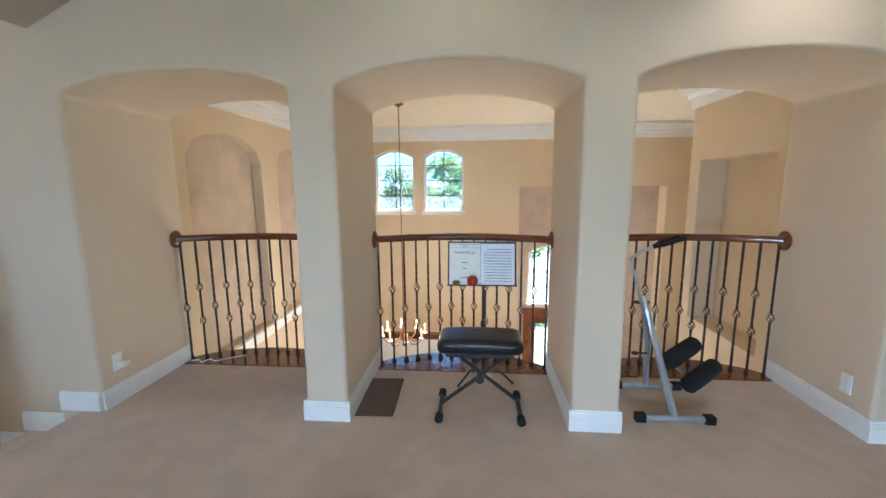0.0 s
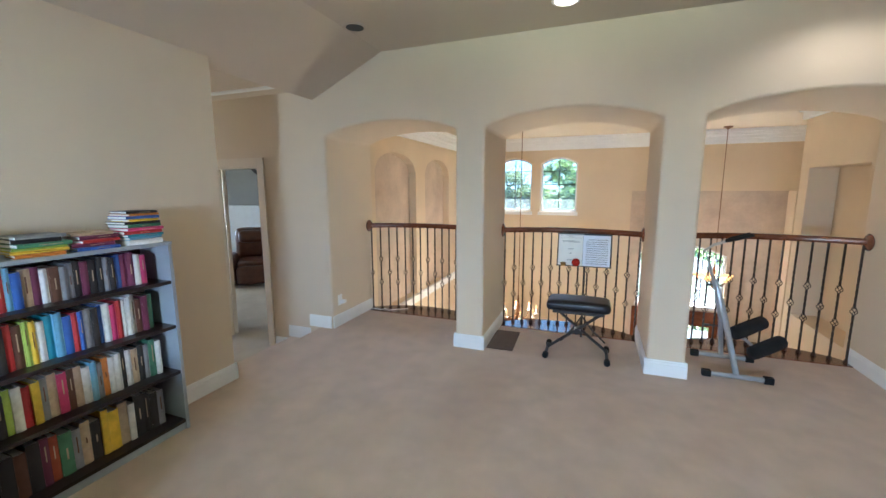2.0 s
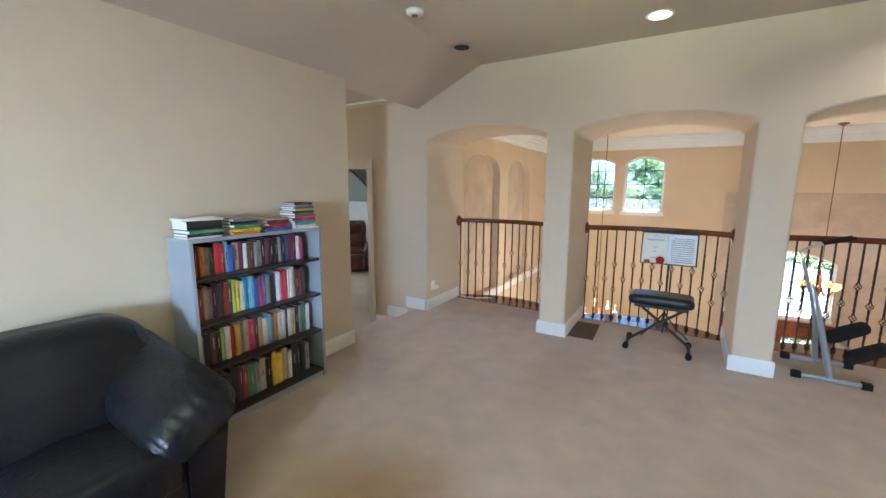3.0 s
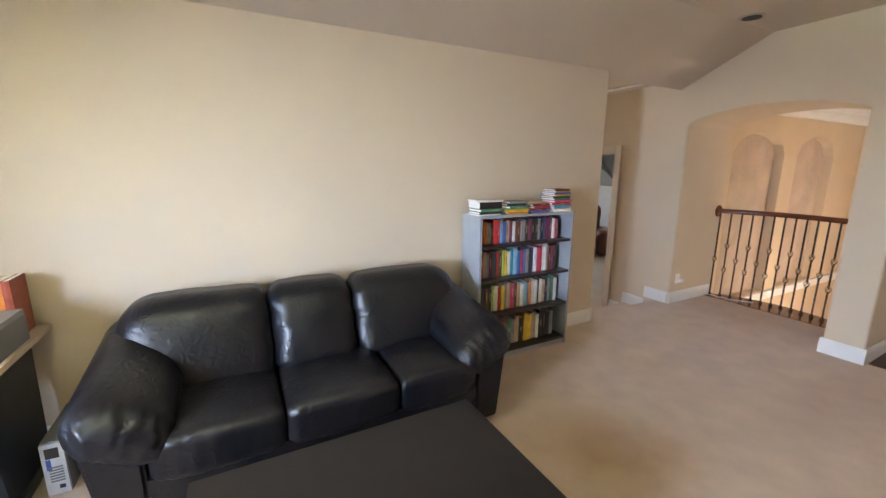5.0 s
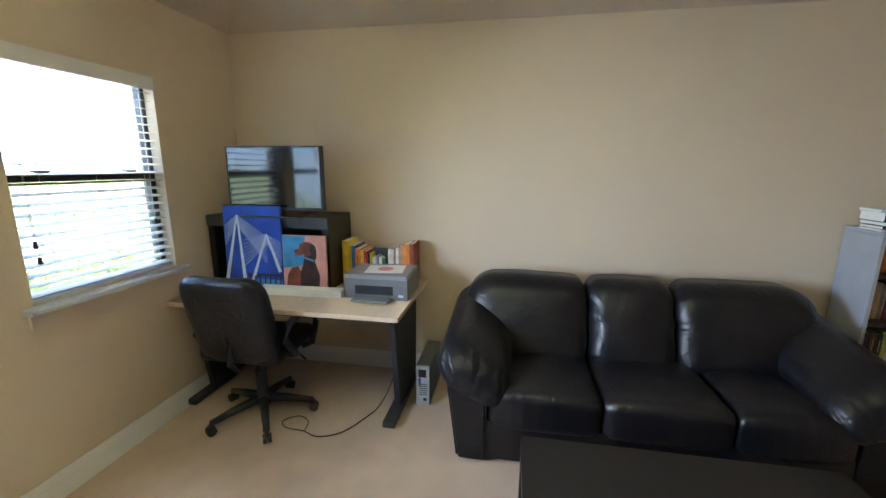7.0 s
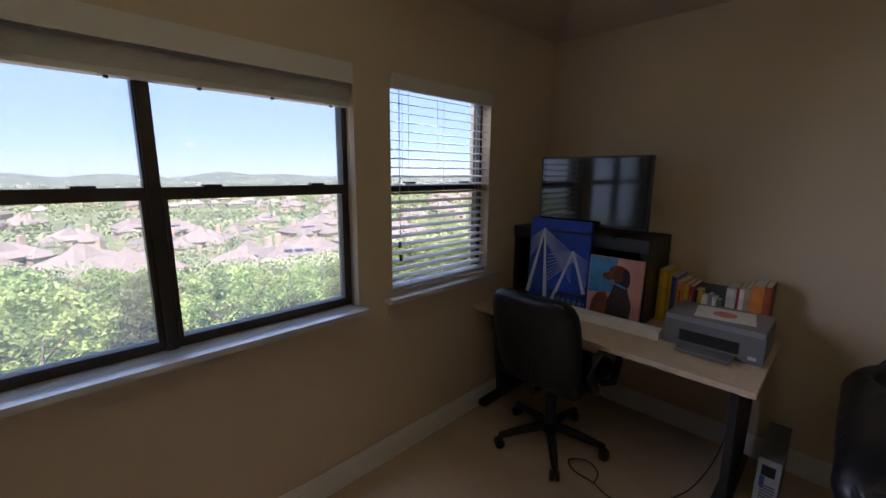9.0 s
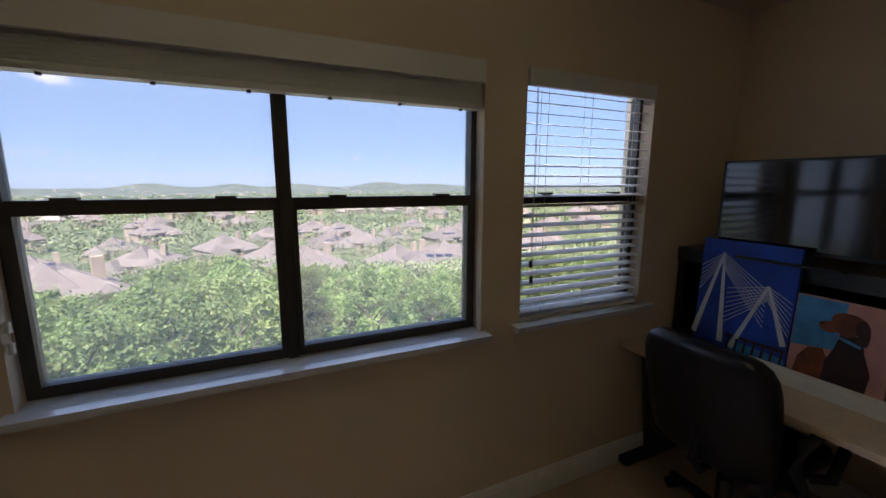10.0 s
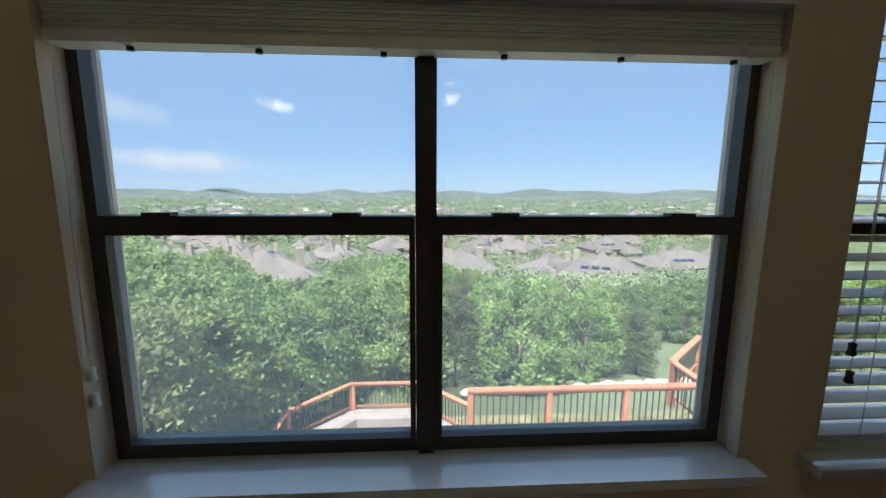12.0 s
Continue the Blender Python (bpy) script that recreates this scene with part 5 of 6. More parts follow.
INKS = {
    "dark": colour("cover_black", (0.025, 0.022, 0.022)), "brown": colour("cover_brown", (0.11, 0.045, 0.025)), "rust": colour("cover_rust", (0.34, 0.07, 0.03)),
    "red": colour("cover_red", (0.42, 0.03, 0.03)), "pink": colour("cover_pink", (0.55, 0.05, 0.16)), "orange": colour("cover_orange", (0.60, 0.20, 0.03)),
    "yellow": colour("cover_yellow", (0.68, 0.46, 0.03)), "green": colour("cover_green", (0.08, 0.22, 0.12)), "lime": colour("cover_lime", (0.36, 0.48, 0.08)),
    "teal": colour("cover_teal", (0.05, 0.28, 0.36)), "blue": colour("cover_blue", (0.05, 0.12, 0.40)), "sky": colour("cover_pale_blue", (0.20, 0.42, 0.58)),
    "grey": colour("cover_grey", (0.24, 0.24, 0.25)), "tan": colour("cover_tan", (0.46, 0.34, 0.22)), "white": colour("cover_white", (0.74, 0.73, 0.70)), "plum": colour("cover_plum", (0.15, 0.03, 0.07)),
}
WORDS = {"dark": "black", "rust": "rust-red", "lime": "lime-green", "sky": "pale blue", "plum": "dark plum"}
rng = random.Random(5)


def book(ink, thick, deep, tall, m, where, upright=True):
    """One book; the spine faces local +x, thickness along y, height along z."""
    b = thing("book", "%s book %s" % (WORDS.get(ink, ink) + (" hardback" if thick > 0.03 else " paperback"), where), "book", m, "books")
    bm = bmesh.new()
    c = 0.0025
    box(bm, 0, deep, 0, c, 0, tall)
    box(bm, 0, deep, thick - c, thick, 0, tall)
    n = 5
    pr = [(deep + 0.004 * math.sin(math.pi * k / n) + 0.0001, c + (thick - 2 * c) * k / n) for k in range(n + 1)]
    for (xa, ya), (xb, yb) in zip(pr, pr[1:]):
        bm.faces.new([bm.verts.new(p) for p in ((xa, ya, 0), (xb, yb, 0), (xb, yb, tall), (xa, ya, tall))])
    part("cover", bm, INKS[ink], b)
    bm = bmesh.new()
    box(bm, 0.003, deep - 0.001, c + 0.0003, thick - c - 0.0003, 0.003, tall - 0.003)
    part("page_block", bm, PAPER, b)
    if rng.random() < 0.45 and thick > 0.012:
        light = "tan" if ink in ("dark", "brown", "plum", "red", "blue", "green", "rust", "teal", "pink") else "brown"
        bm = bmesh.new()
        z0, z1 = tall * rng.uniform(0.35, 0.5), tall * rng.uniform(0.62, 0.85)
        box(bm, deep + 0.001, deep + 0.0048, thick * 0.43, thick * 0.57, z0, z1)
        part("spine_title", bm, INKS[light], b, "plain bar of unreadable lettering")
    return b


ROWS_OF_BOOKS = [
    (0.067, 0.255, "brown dark dark brown dark plum rust green grey tan dark yellow yellow tan white dark dark dark grey".split(), (0.030, 0.052)),
    (0.39, 0.225, "brown tan dark brown dark lime white red yellow grey tan pink brown tan white sky grey orange white white dark white tan dark grey green white".split(), (0.022, 0.036)),
    (0.68, 0.225, "brown rust tan grey plum dark red brown lime yellow white teal sky blue red blue grey dark blue white pink red white white white brown plum green".split(), (0.020, 0.034)),
    (0.955, 0.195, "brown rust orange grey green red red sky blue tan plum white brown grey grey dark plum dark dark grey dark blue plum plum white pink".split(), (0.022, 0.036)),
]
CX, CY = WX + 0.02, -0.507
for z, tallest, names, (ta, tb) in ROWS_OF_BOOKS:
    y = 0.026
    end = 0.86 if z > 0.3 else 0.84
    scale_t = (end - y) / sum(0.5 * (ta + tb) for _ in names)
    for ink in names:
        t = rng.uniform(ta, tb) * scale_t
        if y + t > 0.915:
            break
        deep, tall = rng.uniform(0.13, 0.165), tallest * rng.uniform(0.84, 1.0)
        book(ink, t - 0.0008, deep, tall, pose(CX + 0.245 - deep - rng.uniform(0.062, 0.08), CY + y, z + 0.0005, 0, 0, 0), "standing on the bookcase shelf")
        y += t


def stack(x, y, z, inks, deep, tall, twist, where):
    """Books lying flat; the spine faces local +x."""
    for ink in inks:
        ink, t = ink if isinstance(ink, tuple) else (ink, rng.uniform(0.014, 0.026))
        d, h = deep * rng.uniform(0.82, 1.0), tall * rng.uniform(0.82, 1.0)
        # lying: thickness upwards, height along y
        book(ink, t, d, h, Matrix.Translation((x - d / 2 + rng.uniform(-0.01, 0.02), y - h / 2, z)) @ Matrix.Rotation(radians(rng.uniform(-twist, twist)), 4, "Z") @ Matrix(((1, 0, 0, 0), (0, 0, 1, 0), (0, 1, 0, 0), (0, 0, 0, 1))), where)
        z += t + 0.0006
    return z


TOPZ = 1.1905
lay = "lying flat on top of the bookcase"
stack(-2.26, -0.40, TOPZ, [("white", 0.010), ("dark", 0.018), ("green", 0.020), ("dark", 0.052), ("white", 0.014)], 0.17, 0.23, 4, lay)
stack(-2.26, -0.13, TOPZ, [("orange", 0.016), ("yellow", 0.014), ("lime", 0.012), ("green", 0.018), ("dark", 0.020), ("grey", 0.014)], 0.15, 0.21, 9, lay)
stack(-2.26, 0.09, TOPZ, [("blue", 0.016), ("plum", 0.018), ("red", 0.016), ("plum", 0.020), ("tan", 0.014)], 0.15, 0.20, 9, lay)
stack(-2.25, 0.31, TOPZ, [("white", 0.026), ("sky", 0.016), ("teal", 0.014), ("red", 0.018), ("pink", 0.016), ("green", 0.018), ("dark", 0.014), ("yellow", 0.014), ("blue", 0.016), ("orange", 0.012), ("dark", 0.014)], 0.16, 0.20, 7, lay)
y = -3.585
for ink, t, tall in (("yellow", 0.045, 0.30), ("yellow", 0.022, 0.27), ("blue", 0.026, 0.27), ("orange", 0.04, 0.25), ("yellow", 0.02, 0.24), ("red", 0.026, 0.235), ("dark", 0.018, 0.22), ("yellow", 0.02, 0.225), ("white", 0.026, 0.20), ("grey", 0.02, 0.21), ("white", 0.018, 0.20), ("green", 0.02, 0.19)):
    book(ink, t - 0.001, 0.19, tall, pose(-2.39, y, 0.7225), "standing on the desk behind the printer")
    y += t
y = -3.27
for ink, t, tall in (("white", 0.022, 0.25), ("white", 0.02, 0.25), ("red", 0.012, 0.255), ("white", 0.02, 0.26), ("tan", 0.026, 0.27), ("orange", 0.05, 0.285), ("rust", 0.03, 0.29)):
    book(ink, t - 0.001, 0.17, tall, pose(-2.40, y, 0.7225, 0, 0, 0), "standing on the desk behind the printer")
    y += t


# ---- two-storey hall ----
def gallery_window(name, label, x0, x1, z0, sp, tp, y, cols, rows):
    w = tagged(new(name), label, kind="structure")
    n = 14

    def top(x):
        k = (2 * x - x0 - x1) / (x1 - x0)
        return sp + (tp - sp) * (1 - k * k)
    bm = bmesh.new()
    box(bm, x0 + 0.001, x0 + 0.035, y, y + 0.05, z0, sp)
    box(bm, x1 - 0.035, x1 - 0.001, y, y + 0.05, z0, sp)
    box(bm, x0 + 0.035, x1 - 0.035, y, y + 0.05, z0, z0 + 0.035)
    for k in range(n):
        a, b = x0 + (x1 - x0) * k / n, x0 + (x1 - x0) * (k + 1) / n
        v = [bm.verts.new(p) for p in ((a, y, top(a) - 0.035), (b, y, top(b) - 0.035), (b, y, top(b)), (a, y, top(a)), (a, y + 0.05, top(a) - 0.035), (b, y + 0.05, top(b) - 0.035), (b, y + 0.05, top(b)), (a, y + 0.05, top(a)))]
        for f in ((0, 1, 2, 3), (4, 5, 6, 7), (0, 1, 5, 4)):
            bm.faces.new([v[i] for i in f])
    part("window_frame", bm, WHITE, w)
    for k in range(1, cols):
        x = x0 + (x1 - x0) * k / cols
        part("muntin", bbox(x - 0.007, x + 0.007, y + 0.012, y + 0.03, z0 + 0.03, top(x) - 0.03, 0.001, 1), IRON, w)
    for k in range(1, rows):
        z = z0 + (tp - z0) * k / rows
        part("muntin", bbox(x0 + 0.03, x1 - 0.03, y + 0.013, y + 0.029, z - 0.006, z + 0.006, 0.001, 1), IRON, w)
    bm = bmesh.new()
    bm.faces.new([bm.verts.new(p) for p in [(x0 + 0.02, y + 0.033, z0 + 0.01), (x1 - 0.02, y + 0.033, z0 + 0.01)] + [(x1 - 0.02 - (x1 - x0 - 0.04) * k / n, y + 0.033, top(x1 - 0.02 - (x1 - x0 - 0.04) * k / n) - 0.01) for k in range(n + 1)]])
    bmesh.ops.extrude_face_region(bm, geom=bm.faces[:])
    g = [v for v in bm.verts][len(bm.verts) // 2:]
    bmesh.ops.translate(bm, verts=g, vec=(0, 0.004, 0))
    part("pane", bm, DIMMED if y < FARY + 0.3 else CLEAR, w)
    part("window_sill", bbox(x0 - 0.03, x1 + 0.03, FARY - 0.03 if y < FARY + 0.3 else FARY + 0.27, (FARY if y < FARY + 0.3 else FARY + 0.3) - 0.001, z0 - 0.07, z0 - 0.001, 0.004, 1), WHITE, w)


# glass colour darkened to hold back the brightness of the view outside
DIMMED = pane_material("dimmed_glass", (0.42, 0.45, 0.45), 0.06, 0.03)
CLEAR = pane_material("clear_glass", (0.93, 0.96, 0.95), 0.06, 0.04)
gallery_window("window_3", "arched white-framed window with thin muntins", -1.787, -1.067, 1.02, 1.98, 2.105, FARY + 0.15, 2, 4)
gallery_window("window_4", "arched white-framed window with thin muntins", -0.892, -0.177, 1.02, 1.98, 2.105, FARY + 0.15, 2, 4)
gallery_window("window_5", "wide arched window over the entry door", 1.03, 2.51, -0.757, 0.22, 0.416, FARY + 0.36, 4, 4)
e = tagged(new("door_2"), "dark wooden entry doors with glass panels", kind="structure")
for x0, x1 in ((1.055, 1.765), (1.775, 2.485)):
    for u0, u1, v0, v1 in ((x0, x0 + 0.14, LOW + 0.01, -1.04), (x1 - 0.14, x1, LOW + 0.01, -1.04), (x0 + 0.14, x1 - 0.14, -1.18, -1.04), (x0 + 0.14, x1 - 0.14, LOW + 0.01, LOW + 0.35)):
        part("stile", bbox(u0 + 0.001, u1 - 0.001, FARY + 0.36, FARY + 0.41, v0, v1 - 0.001, 0.004, 1), WOOD, e)
    p = part("pane", bbox(x0 + 0.13, x1 - 0.13, FARY + 0.38, FARY + 0.386, LOW + 0.34, -1.17, 0.001, 1), CLEAR, e)
    p.visible_shadow = False
part("header", bbox(0.96, 2.58, FARY + 0.27, FARY + 0.299, -1.034, -0.86, 0.006, 2), WOOD, e)
part("casing", bbox(0.96, 1.049, FARY + 0.27, FARY + 0.299, LOW, -1.036, 0.006, 2), WOOD, e)
part("casing", bbox(2.491, 2.58, FARY + 0.27, FARY + 0.299, LOW, -1.036, 0.006, 2), WOOD, e)
bm = bbox(-2.3, 0.35, FARY - 0.14, FARY - 0.001, -1.36, -1.27, 0.008, 2)
structure("trim_mantel", bm, WOOD, "dark wooden ledge along the lower wall")
bm = bbox(-2.2, 0.25, FARY - 0.03, FARY - 0.0015, LOW, -1.362, 0.004, 1)
structure("trim_panel", bm, WHITE, "white panelling under the wooden ledge")

BULB = emitter("candle_bulb", (1.0, 0.50, 0.17), 0.035)
BRONZE = material("aged_bronze", (0.16, 0.075, 0.03), 0.4, metal=0.7, vary=0.3, scale=30)


def chandelier(x, y, z, radius, arms, top, bowls):
    c = thing("chandelier", "aged-bronze chandelier with %s hanging on a long rod" % ("glowing glass bowls" if bowls else "lit candle bulbs"), "chandelier", pose(x, y, z))
    bm = bmesh.new()
    rod(bm, (0, 0, 0.30), (0, 0, top - z - 0.02), 0.006, 6)
    part("rod", bm, BRONZE, c)
    bm = bmesh.new()
    lathe(bm, [(0.065, 0.0), (0.065, -0.012), (0.03, -0.03), (0.008, -0.05)], (0, 0, top - z - 0.001), 18)
    part("canopy", bm, BRONZE, c)
    bm = bmesh.new()
    lathe(bm, [(0.006, -0.16), (0.025, -0.14), (0.018, -0.10), (0.045, -0.05), (0.05, 0.0), (0.022, 0.06), (0.03, 0.12), (0.018, 0.2), (0.008, 0.31)], (0, 0, 0), 16)
    part("body", bm, BRONZE, c, smooth=True)
    for k in range(arms):
        a = 2 * math.pi * k / arms + 0.3
        d = Vector((math.cos(a), math.sin(a), 0))
        bm = bmesh.new()
        sweep(bm, [d * 0.03, d * radius * 0.45 + Vector((0, 0, -0.11)), d * radius * 0.8 + Vector((0, 0, -0.08)), d * radius + Vector((0, 0, 0.0))], 0.008, 6)
        arm = part("arm", bm, BRONZE, c, smooth=True)
        bm = bmesh.new()
        if bowls:
            lathe(bm, [(0.02, 0.0), (0.055, 0.02), (0.085, 0.06), (0.095, 0.075), (0.085, 0.065), (0.05, 0.028)], (d.x * radius, d.y * radius, 0.0), 16)
            part("glass_bowl", bm, emitter("amber_bowl", (1.0, 0.48, 0.14), 0.045), arm, "glowing amber glass bowl", smooth=True)
        else:
            lathe(bm, [(0.028, 0.0), (0.034, 0.01), (0.012, 0.02), (0.012, 0.075), (0.010, 0.076)], (d.x * radius, d.y * radius, 0.0), 12)
            part("candle_sleeve", bm, PAPER, arm)
            bm = bmesh.new()
            lathe(bm, [(0.006, 0.077), (0.016, 0.095), (0.014, 0.115), (0.002, 0.145)], (d.x * radius, d.y * radius, 0.0), 10)
            part("bulb", bm, BULB, arm, "lit flame-shaped bulb", smooth=True)


chandelier(-0.91, 5.10, -0.52, 0.29, 8, VTOP, False)
chandelier(2.12, 6.70, -0.06, 0.22, 5, VTOP, True)


# ---- outdoors ----
# far hills: place, height, breadth
HILLS = [(1235, -2600, 60, 120), (1900, -2900, 50, 260), (680, -3400, 52, 170), (150, -3600, 42, 150), (-870, -3000, 60, 190), (-1500, -3700, 44, 320), (-2060, -3000, 62, 210), (2900, -3000, 58, 240), (-3100, -3100, 54, 260), (-350, -4000, 46, 200), (3700, -2800, 54, 300)]


def ground_z(x, y):
    """Hillside that falls away from the house to a wide valley."""
    pts = [(8.0, -4.3), (-5.5, -4.6), (-9, -5.9), (-17.5, -6.1), (-34, -10.5), (-60, -17), (-80, -20.5), (-120, -24.5), (-200, -28), (-500, -34), (-1500, -50), (-4800, -78)]
    z = pts[-1][1]
    for (ya, za), (yb, zb) in zip(pts, pts[1:]):
        if yb <= y <= ya:
            z = zb + (za - zb) * (y - yb) / (ya - yb)
            break
    if y > 8:
        z = -4.3
    d = math.hypot(x, y)
    if d > 500:
        k = min(1.0, (d - 500) / 900)
        h = noise.noise(Vector((x / 600, y / 600, 3.1))) + 0.5 * noise.noise(Vector((x / 210, y / 210, 1.7)))
        z += k * max(-0.2, h) * 5
        for hx, hy, hh, wide in HILLS:
            r = math.hypot((x - hx) / wide, (y - hy) / (wide * 1.5))
            z += hh * (0.62 * math.exp(-r ** 2.4) + 0.2 * math.exp(-(r / 2.6) ** 2))
    elif d > 30:
        z += 0.9 * noise.noise(Vector((x / 25, y / 25, 0.3)))
    return z


GRASS = material("dry_lawn", (0.20, 0.19, 0.08), 0.95, vary=0.3, scale=1.2, second=(0.30, 0.25, 0.13), grain=0.3, grain_scale=12, spec=0.1)
# juniper cover with distance haze put into its bluish colour
RIDGE = material("hazy_juniper_ridge", (0.085, 0.115, 0.095), 0.95, vary=0.35, scale=0.012, second=(0.15, 0.17, 0.14), grain=0.3, grain_scale=0.05, spec=0.05)
GROUND = material("valley_ground", (0.085, 0.13, 0.055), 0.95, vary=0.4, scale=0.02, second=(0.16, 0.18, 0.10), grain=0.45, grain_scale=0.12, spec=0.05)
bm = bmesh.new()
ys = [40, 20, 8, 0, -8, -11.5, -14, -16, -20, -26, -34, -45, -60, -80, -100, -120, -160, -200, -300, -400, -500, -700, -900] + [-1000 - 110 * k for k in range(35)]
cols = 240
grid = []
for y in ys:
    half = 60 + abs(y) * 1.6
    grid.append([bm.verts.new((half * (2 * k / cols - 1), y, ground_z(half * (2 * k / cols - 1), y))) for k in range(cols + 1)])
for A, B in zip(grid, grid[1:]):
    for k in range(cols):
        f = bm.faces.new((A[k], A[k + 1], B[k + 1], B[k]))
        if f.calc_center_median().y > -17:
            f.material_index = 1
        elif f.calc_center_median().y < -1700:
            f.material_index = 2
back = [bm.verts.new(p) for p in ((-4000, 40.0, -4.4), (4000, 40.0, -4.4), (4000, 4000, -4.4), (-4000, 4000, -4.4))]
bm.faces.new(back)
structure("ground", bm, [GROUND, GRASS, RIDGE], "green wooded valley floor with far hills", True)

LEAF = [material("oak_leaves", (0.17, 0.28, 0.085), 0.55, vary=0.4, scale=0.9, second=(0.35, 0.46, 0.16), per_object=0.3, spec=0.3),
        material("juniper_leaves", (0.15, 0.19, 0.085), 0.7, vary=0.3, scale=0.6, second=(0.29, 0.31, 0.14), per_object=0.35, spec=0.2),
        material("elm_leaves", (0.20, 0.30, 0.09), 0.55, vary=0.35, scale=0.9, second=(0.39, 0.47, 0.17), per_object=0.35, spec=0.3)]
BARK = material("grey_bark", (0.14, 0.11, 0.085), 0.9, vary=0.3, scale=6, bump=0.5, bump_scale=25)


for m in LEAF:
    n, l = m.node_tree.nodes, m.node_tree.links
    tr, mx = n.new("ShaderNodeBsdfTranslucent"), n.new("ShaderNodeMixShader")
    src = n["Principled BSDF"].inputs["Base Color"].links[0].from_socket
    l.new(src, tr.inputs["Color"])
    mx.inputs["Fac"].default_value = 0.45
    l.new(n["Principled BSDF"].outputs["BSDF"], mx.inputs[1])
    l.new(tr.outputs["BSDF"], mx.inputs[2])
    l.new(mx.outputs["Shader"], n["Material Output"].inputs["Surface"])


def leaf_quads(verts, faces, c, size, n, r, rnd):
    for _ in range(n):
        o = Vector((rnd.gauss(0, 1), rnd.gauss(0, 1), rnd.gauss(0, 0.75))) * r * 0.55 + c
        nrm = Vector((rnd.gauss(0, 0.8), rnd.gauss(0, 0.8), rnd.gauss(0.7, 0.8))).normalized()
        u = nrm.orthogonal().normalized()
        w = nrm.cross(u)
        a = rnd.uniform(0, 6.28)
        u, w = u * math.cos(a) + w * math.sin(a), w * math.cos(a) - u * math.sin(a)
        k, b = size * rnd.uniform(0.7, 1.3), size * rnd.uniform(0.4, 0.7)
        i = len(verts)
        verts += [o - u * k, o + u * k * 0.4 - w * b, o + u * k * 0.5 + w * b]
        faces.append((i, i + 1, i + 2))


def tree_meshes(kind, seed):
    rnd = random.Random(seed)
    H = rnd.uniform(5.0, 6.5)
    bm = bmesh.new()
    trunk_h = H * (0.55 if kind != 1 else 0.8)
    sweep(bm, [(0, 0, -0.5), (0.05, 0.02, trunk_h * 0.5), (rnd.uniform(-.2, .2), rnd.uniform(-.2, .2), trunk_h)], [0.17, 0.12, 0.05], 7)
    for k in range(9):
        a, el = rnd.uniform(0, 6.28), rnd.uniform(0.25, 1.2)
        z0 = trunk_h * rnd.uniform(0.2, 0.98)
        L = H * rnd.uniform(0.22, 0.36) * (1.0 if kind != 1 else 0.6)
        p1 = Vector((0, 0, z0))
        p2 = p1 + Vector((math.cos(a) * math.cos(el), math.sin(a) * math.cos(el), math.sin(el))) * L
        p3 = p2 + Vector((rnd.uniform(-.3, .3), rnd.uniform(-.3, .3), 0.35)) * 1.2
        sweep(bm, [p1, (p1 + p2) / 2 + Vector((0, 0, 0.12)), p2, p3], [0.05, 0.04, 0.025, 0.010], 5)
    trunk = mesh_of("trunk", bm, BARK, True)
    verts, faces = [], []
    lobes = [(rnd.uniform(0, 6.28), rnd.uniform(0.75, 1.2)) for _ in range(5)]
    for k in range(74):
        z = H * rnd.uniform(0.03, 1.0)
        f = z / H
        rad = H * (0.30 * (1.1 - f) ** 0.6 if kind == 1 else 0.42 * math.sqrt(max(0.02, 1 - (2 * f - 0.85) ** 2 / 1.4)))
        a = rnd.uniform(0, 6.28)
        la, lr = min(lobes, key=lambda q: 1 - math.cos(q[0] - a))
        q = rad * lr * math.sqrt(rnd.uniform(0.45, 1))
        c = Vector((math.cos(a) * q, math.sin(a) * q, z + rnd.gauss(0, 0.15)))
        leaf_quads(verts, faces, c, 0.135 if kind != 1 else 0.085, 100 if kind != 1 else 130, rnd.uniform(0.30, 0.60) if kind != 1 else rnd.uniform(0.25, 0.5), rnd)
    me = bpy.data.meshes.new("crown")
    me.from_pydata(verts, [], faces)
    me.materials.append(LEAF[kind])
    return trunk, me


TREES = [(k % 3, tree_meshes(k % 3, 30 + k)) for k in range(7)]
TREE_WORDS = {0: "leafy green oak on the hillside", 1: "dark green juniper on the hillside", 2: "light green elm on the hillside"}
rnd = random.Random(11)
spots = []
for _ in range(6000):
    y = -12.6 - 58 * rnd.random() ** 1.3
    x = rnd.uniform(-1.25, 1.05) * (abs(y) * 1.05)
    if y > -18.8 and x < 3.4 or y > -16.4 and x < 4.6:
        continue
    gap = 1.7 + 0.022 * abs(y)
    if all((x - a) ** 2 + (y - b) ** 2 > gap * gap for a, b in spots):
        spots.append((x, y))
    if len(spots) >= 200:
        break
spots += [(5.3, -11.2), (6.6, -12.2), (5.5, -13.6), (7.9, -12.6), (4.7, -15.9), (9.4, -13.6), (6.6, -14.9), (6.0, -10.0), (-14.0, 16.0), (-9.0, 18.5), (-6.5, 14.5), (-3.0, 17.0), (0.5, 15.0), (3.5, 16.0), (6.5, 18.0), (-18.0, 20.0), (-1.0, 21.0)]


def skyline(u):
    """How far the tree tops fall below the eye, by bearing: tall on the left, a dip, a clump, then lower."""
    pts = [(-9, 0.22), (-0.74, 0.225), (-0.53, 0.24), (-0.2, 0.205), (0.0, 0.17), (0.15, 0.142), (0.27, 0.195), (0.36, 0.21), (0.45, 0.15), (0.53, 0.124), (9, 0.12)]
    for (a, p), (b, q) in zip(pts, pts[1:]):
        if a <= u <= b:
            return p + (q - p) * (u - a) / (b - a)
    return 0.2


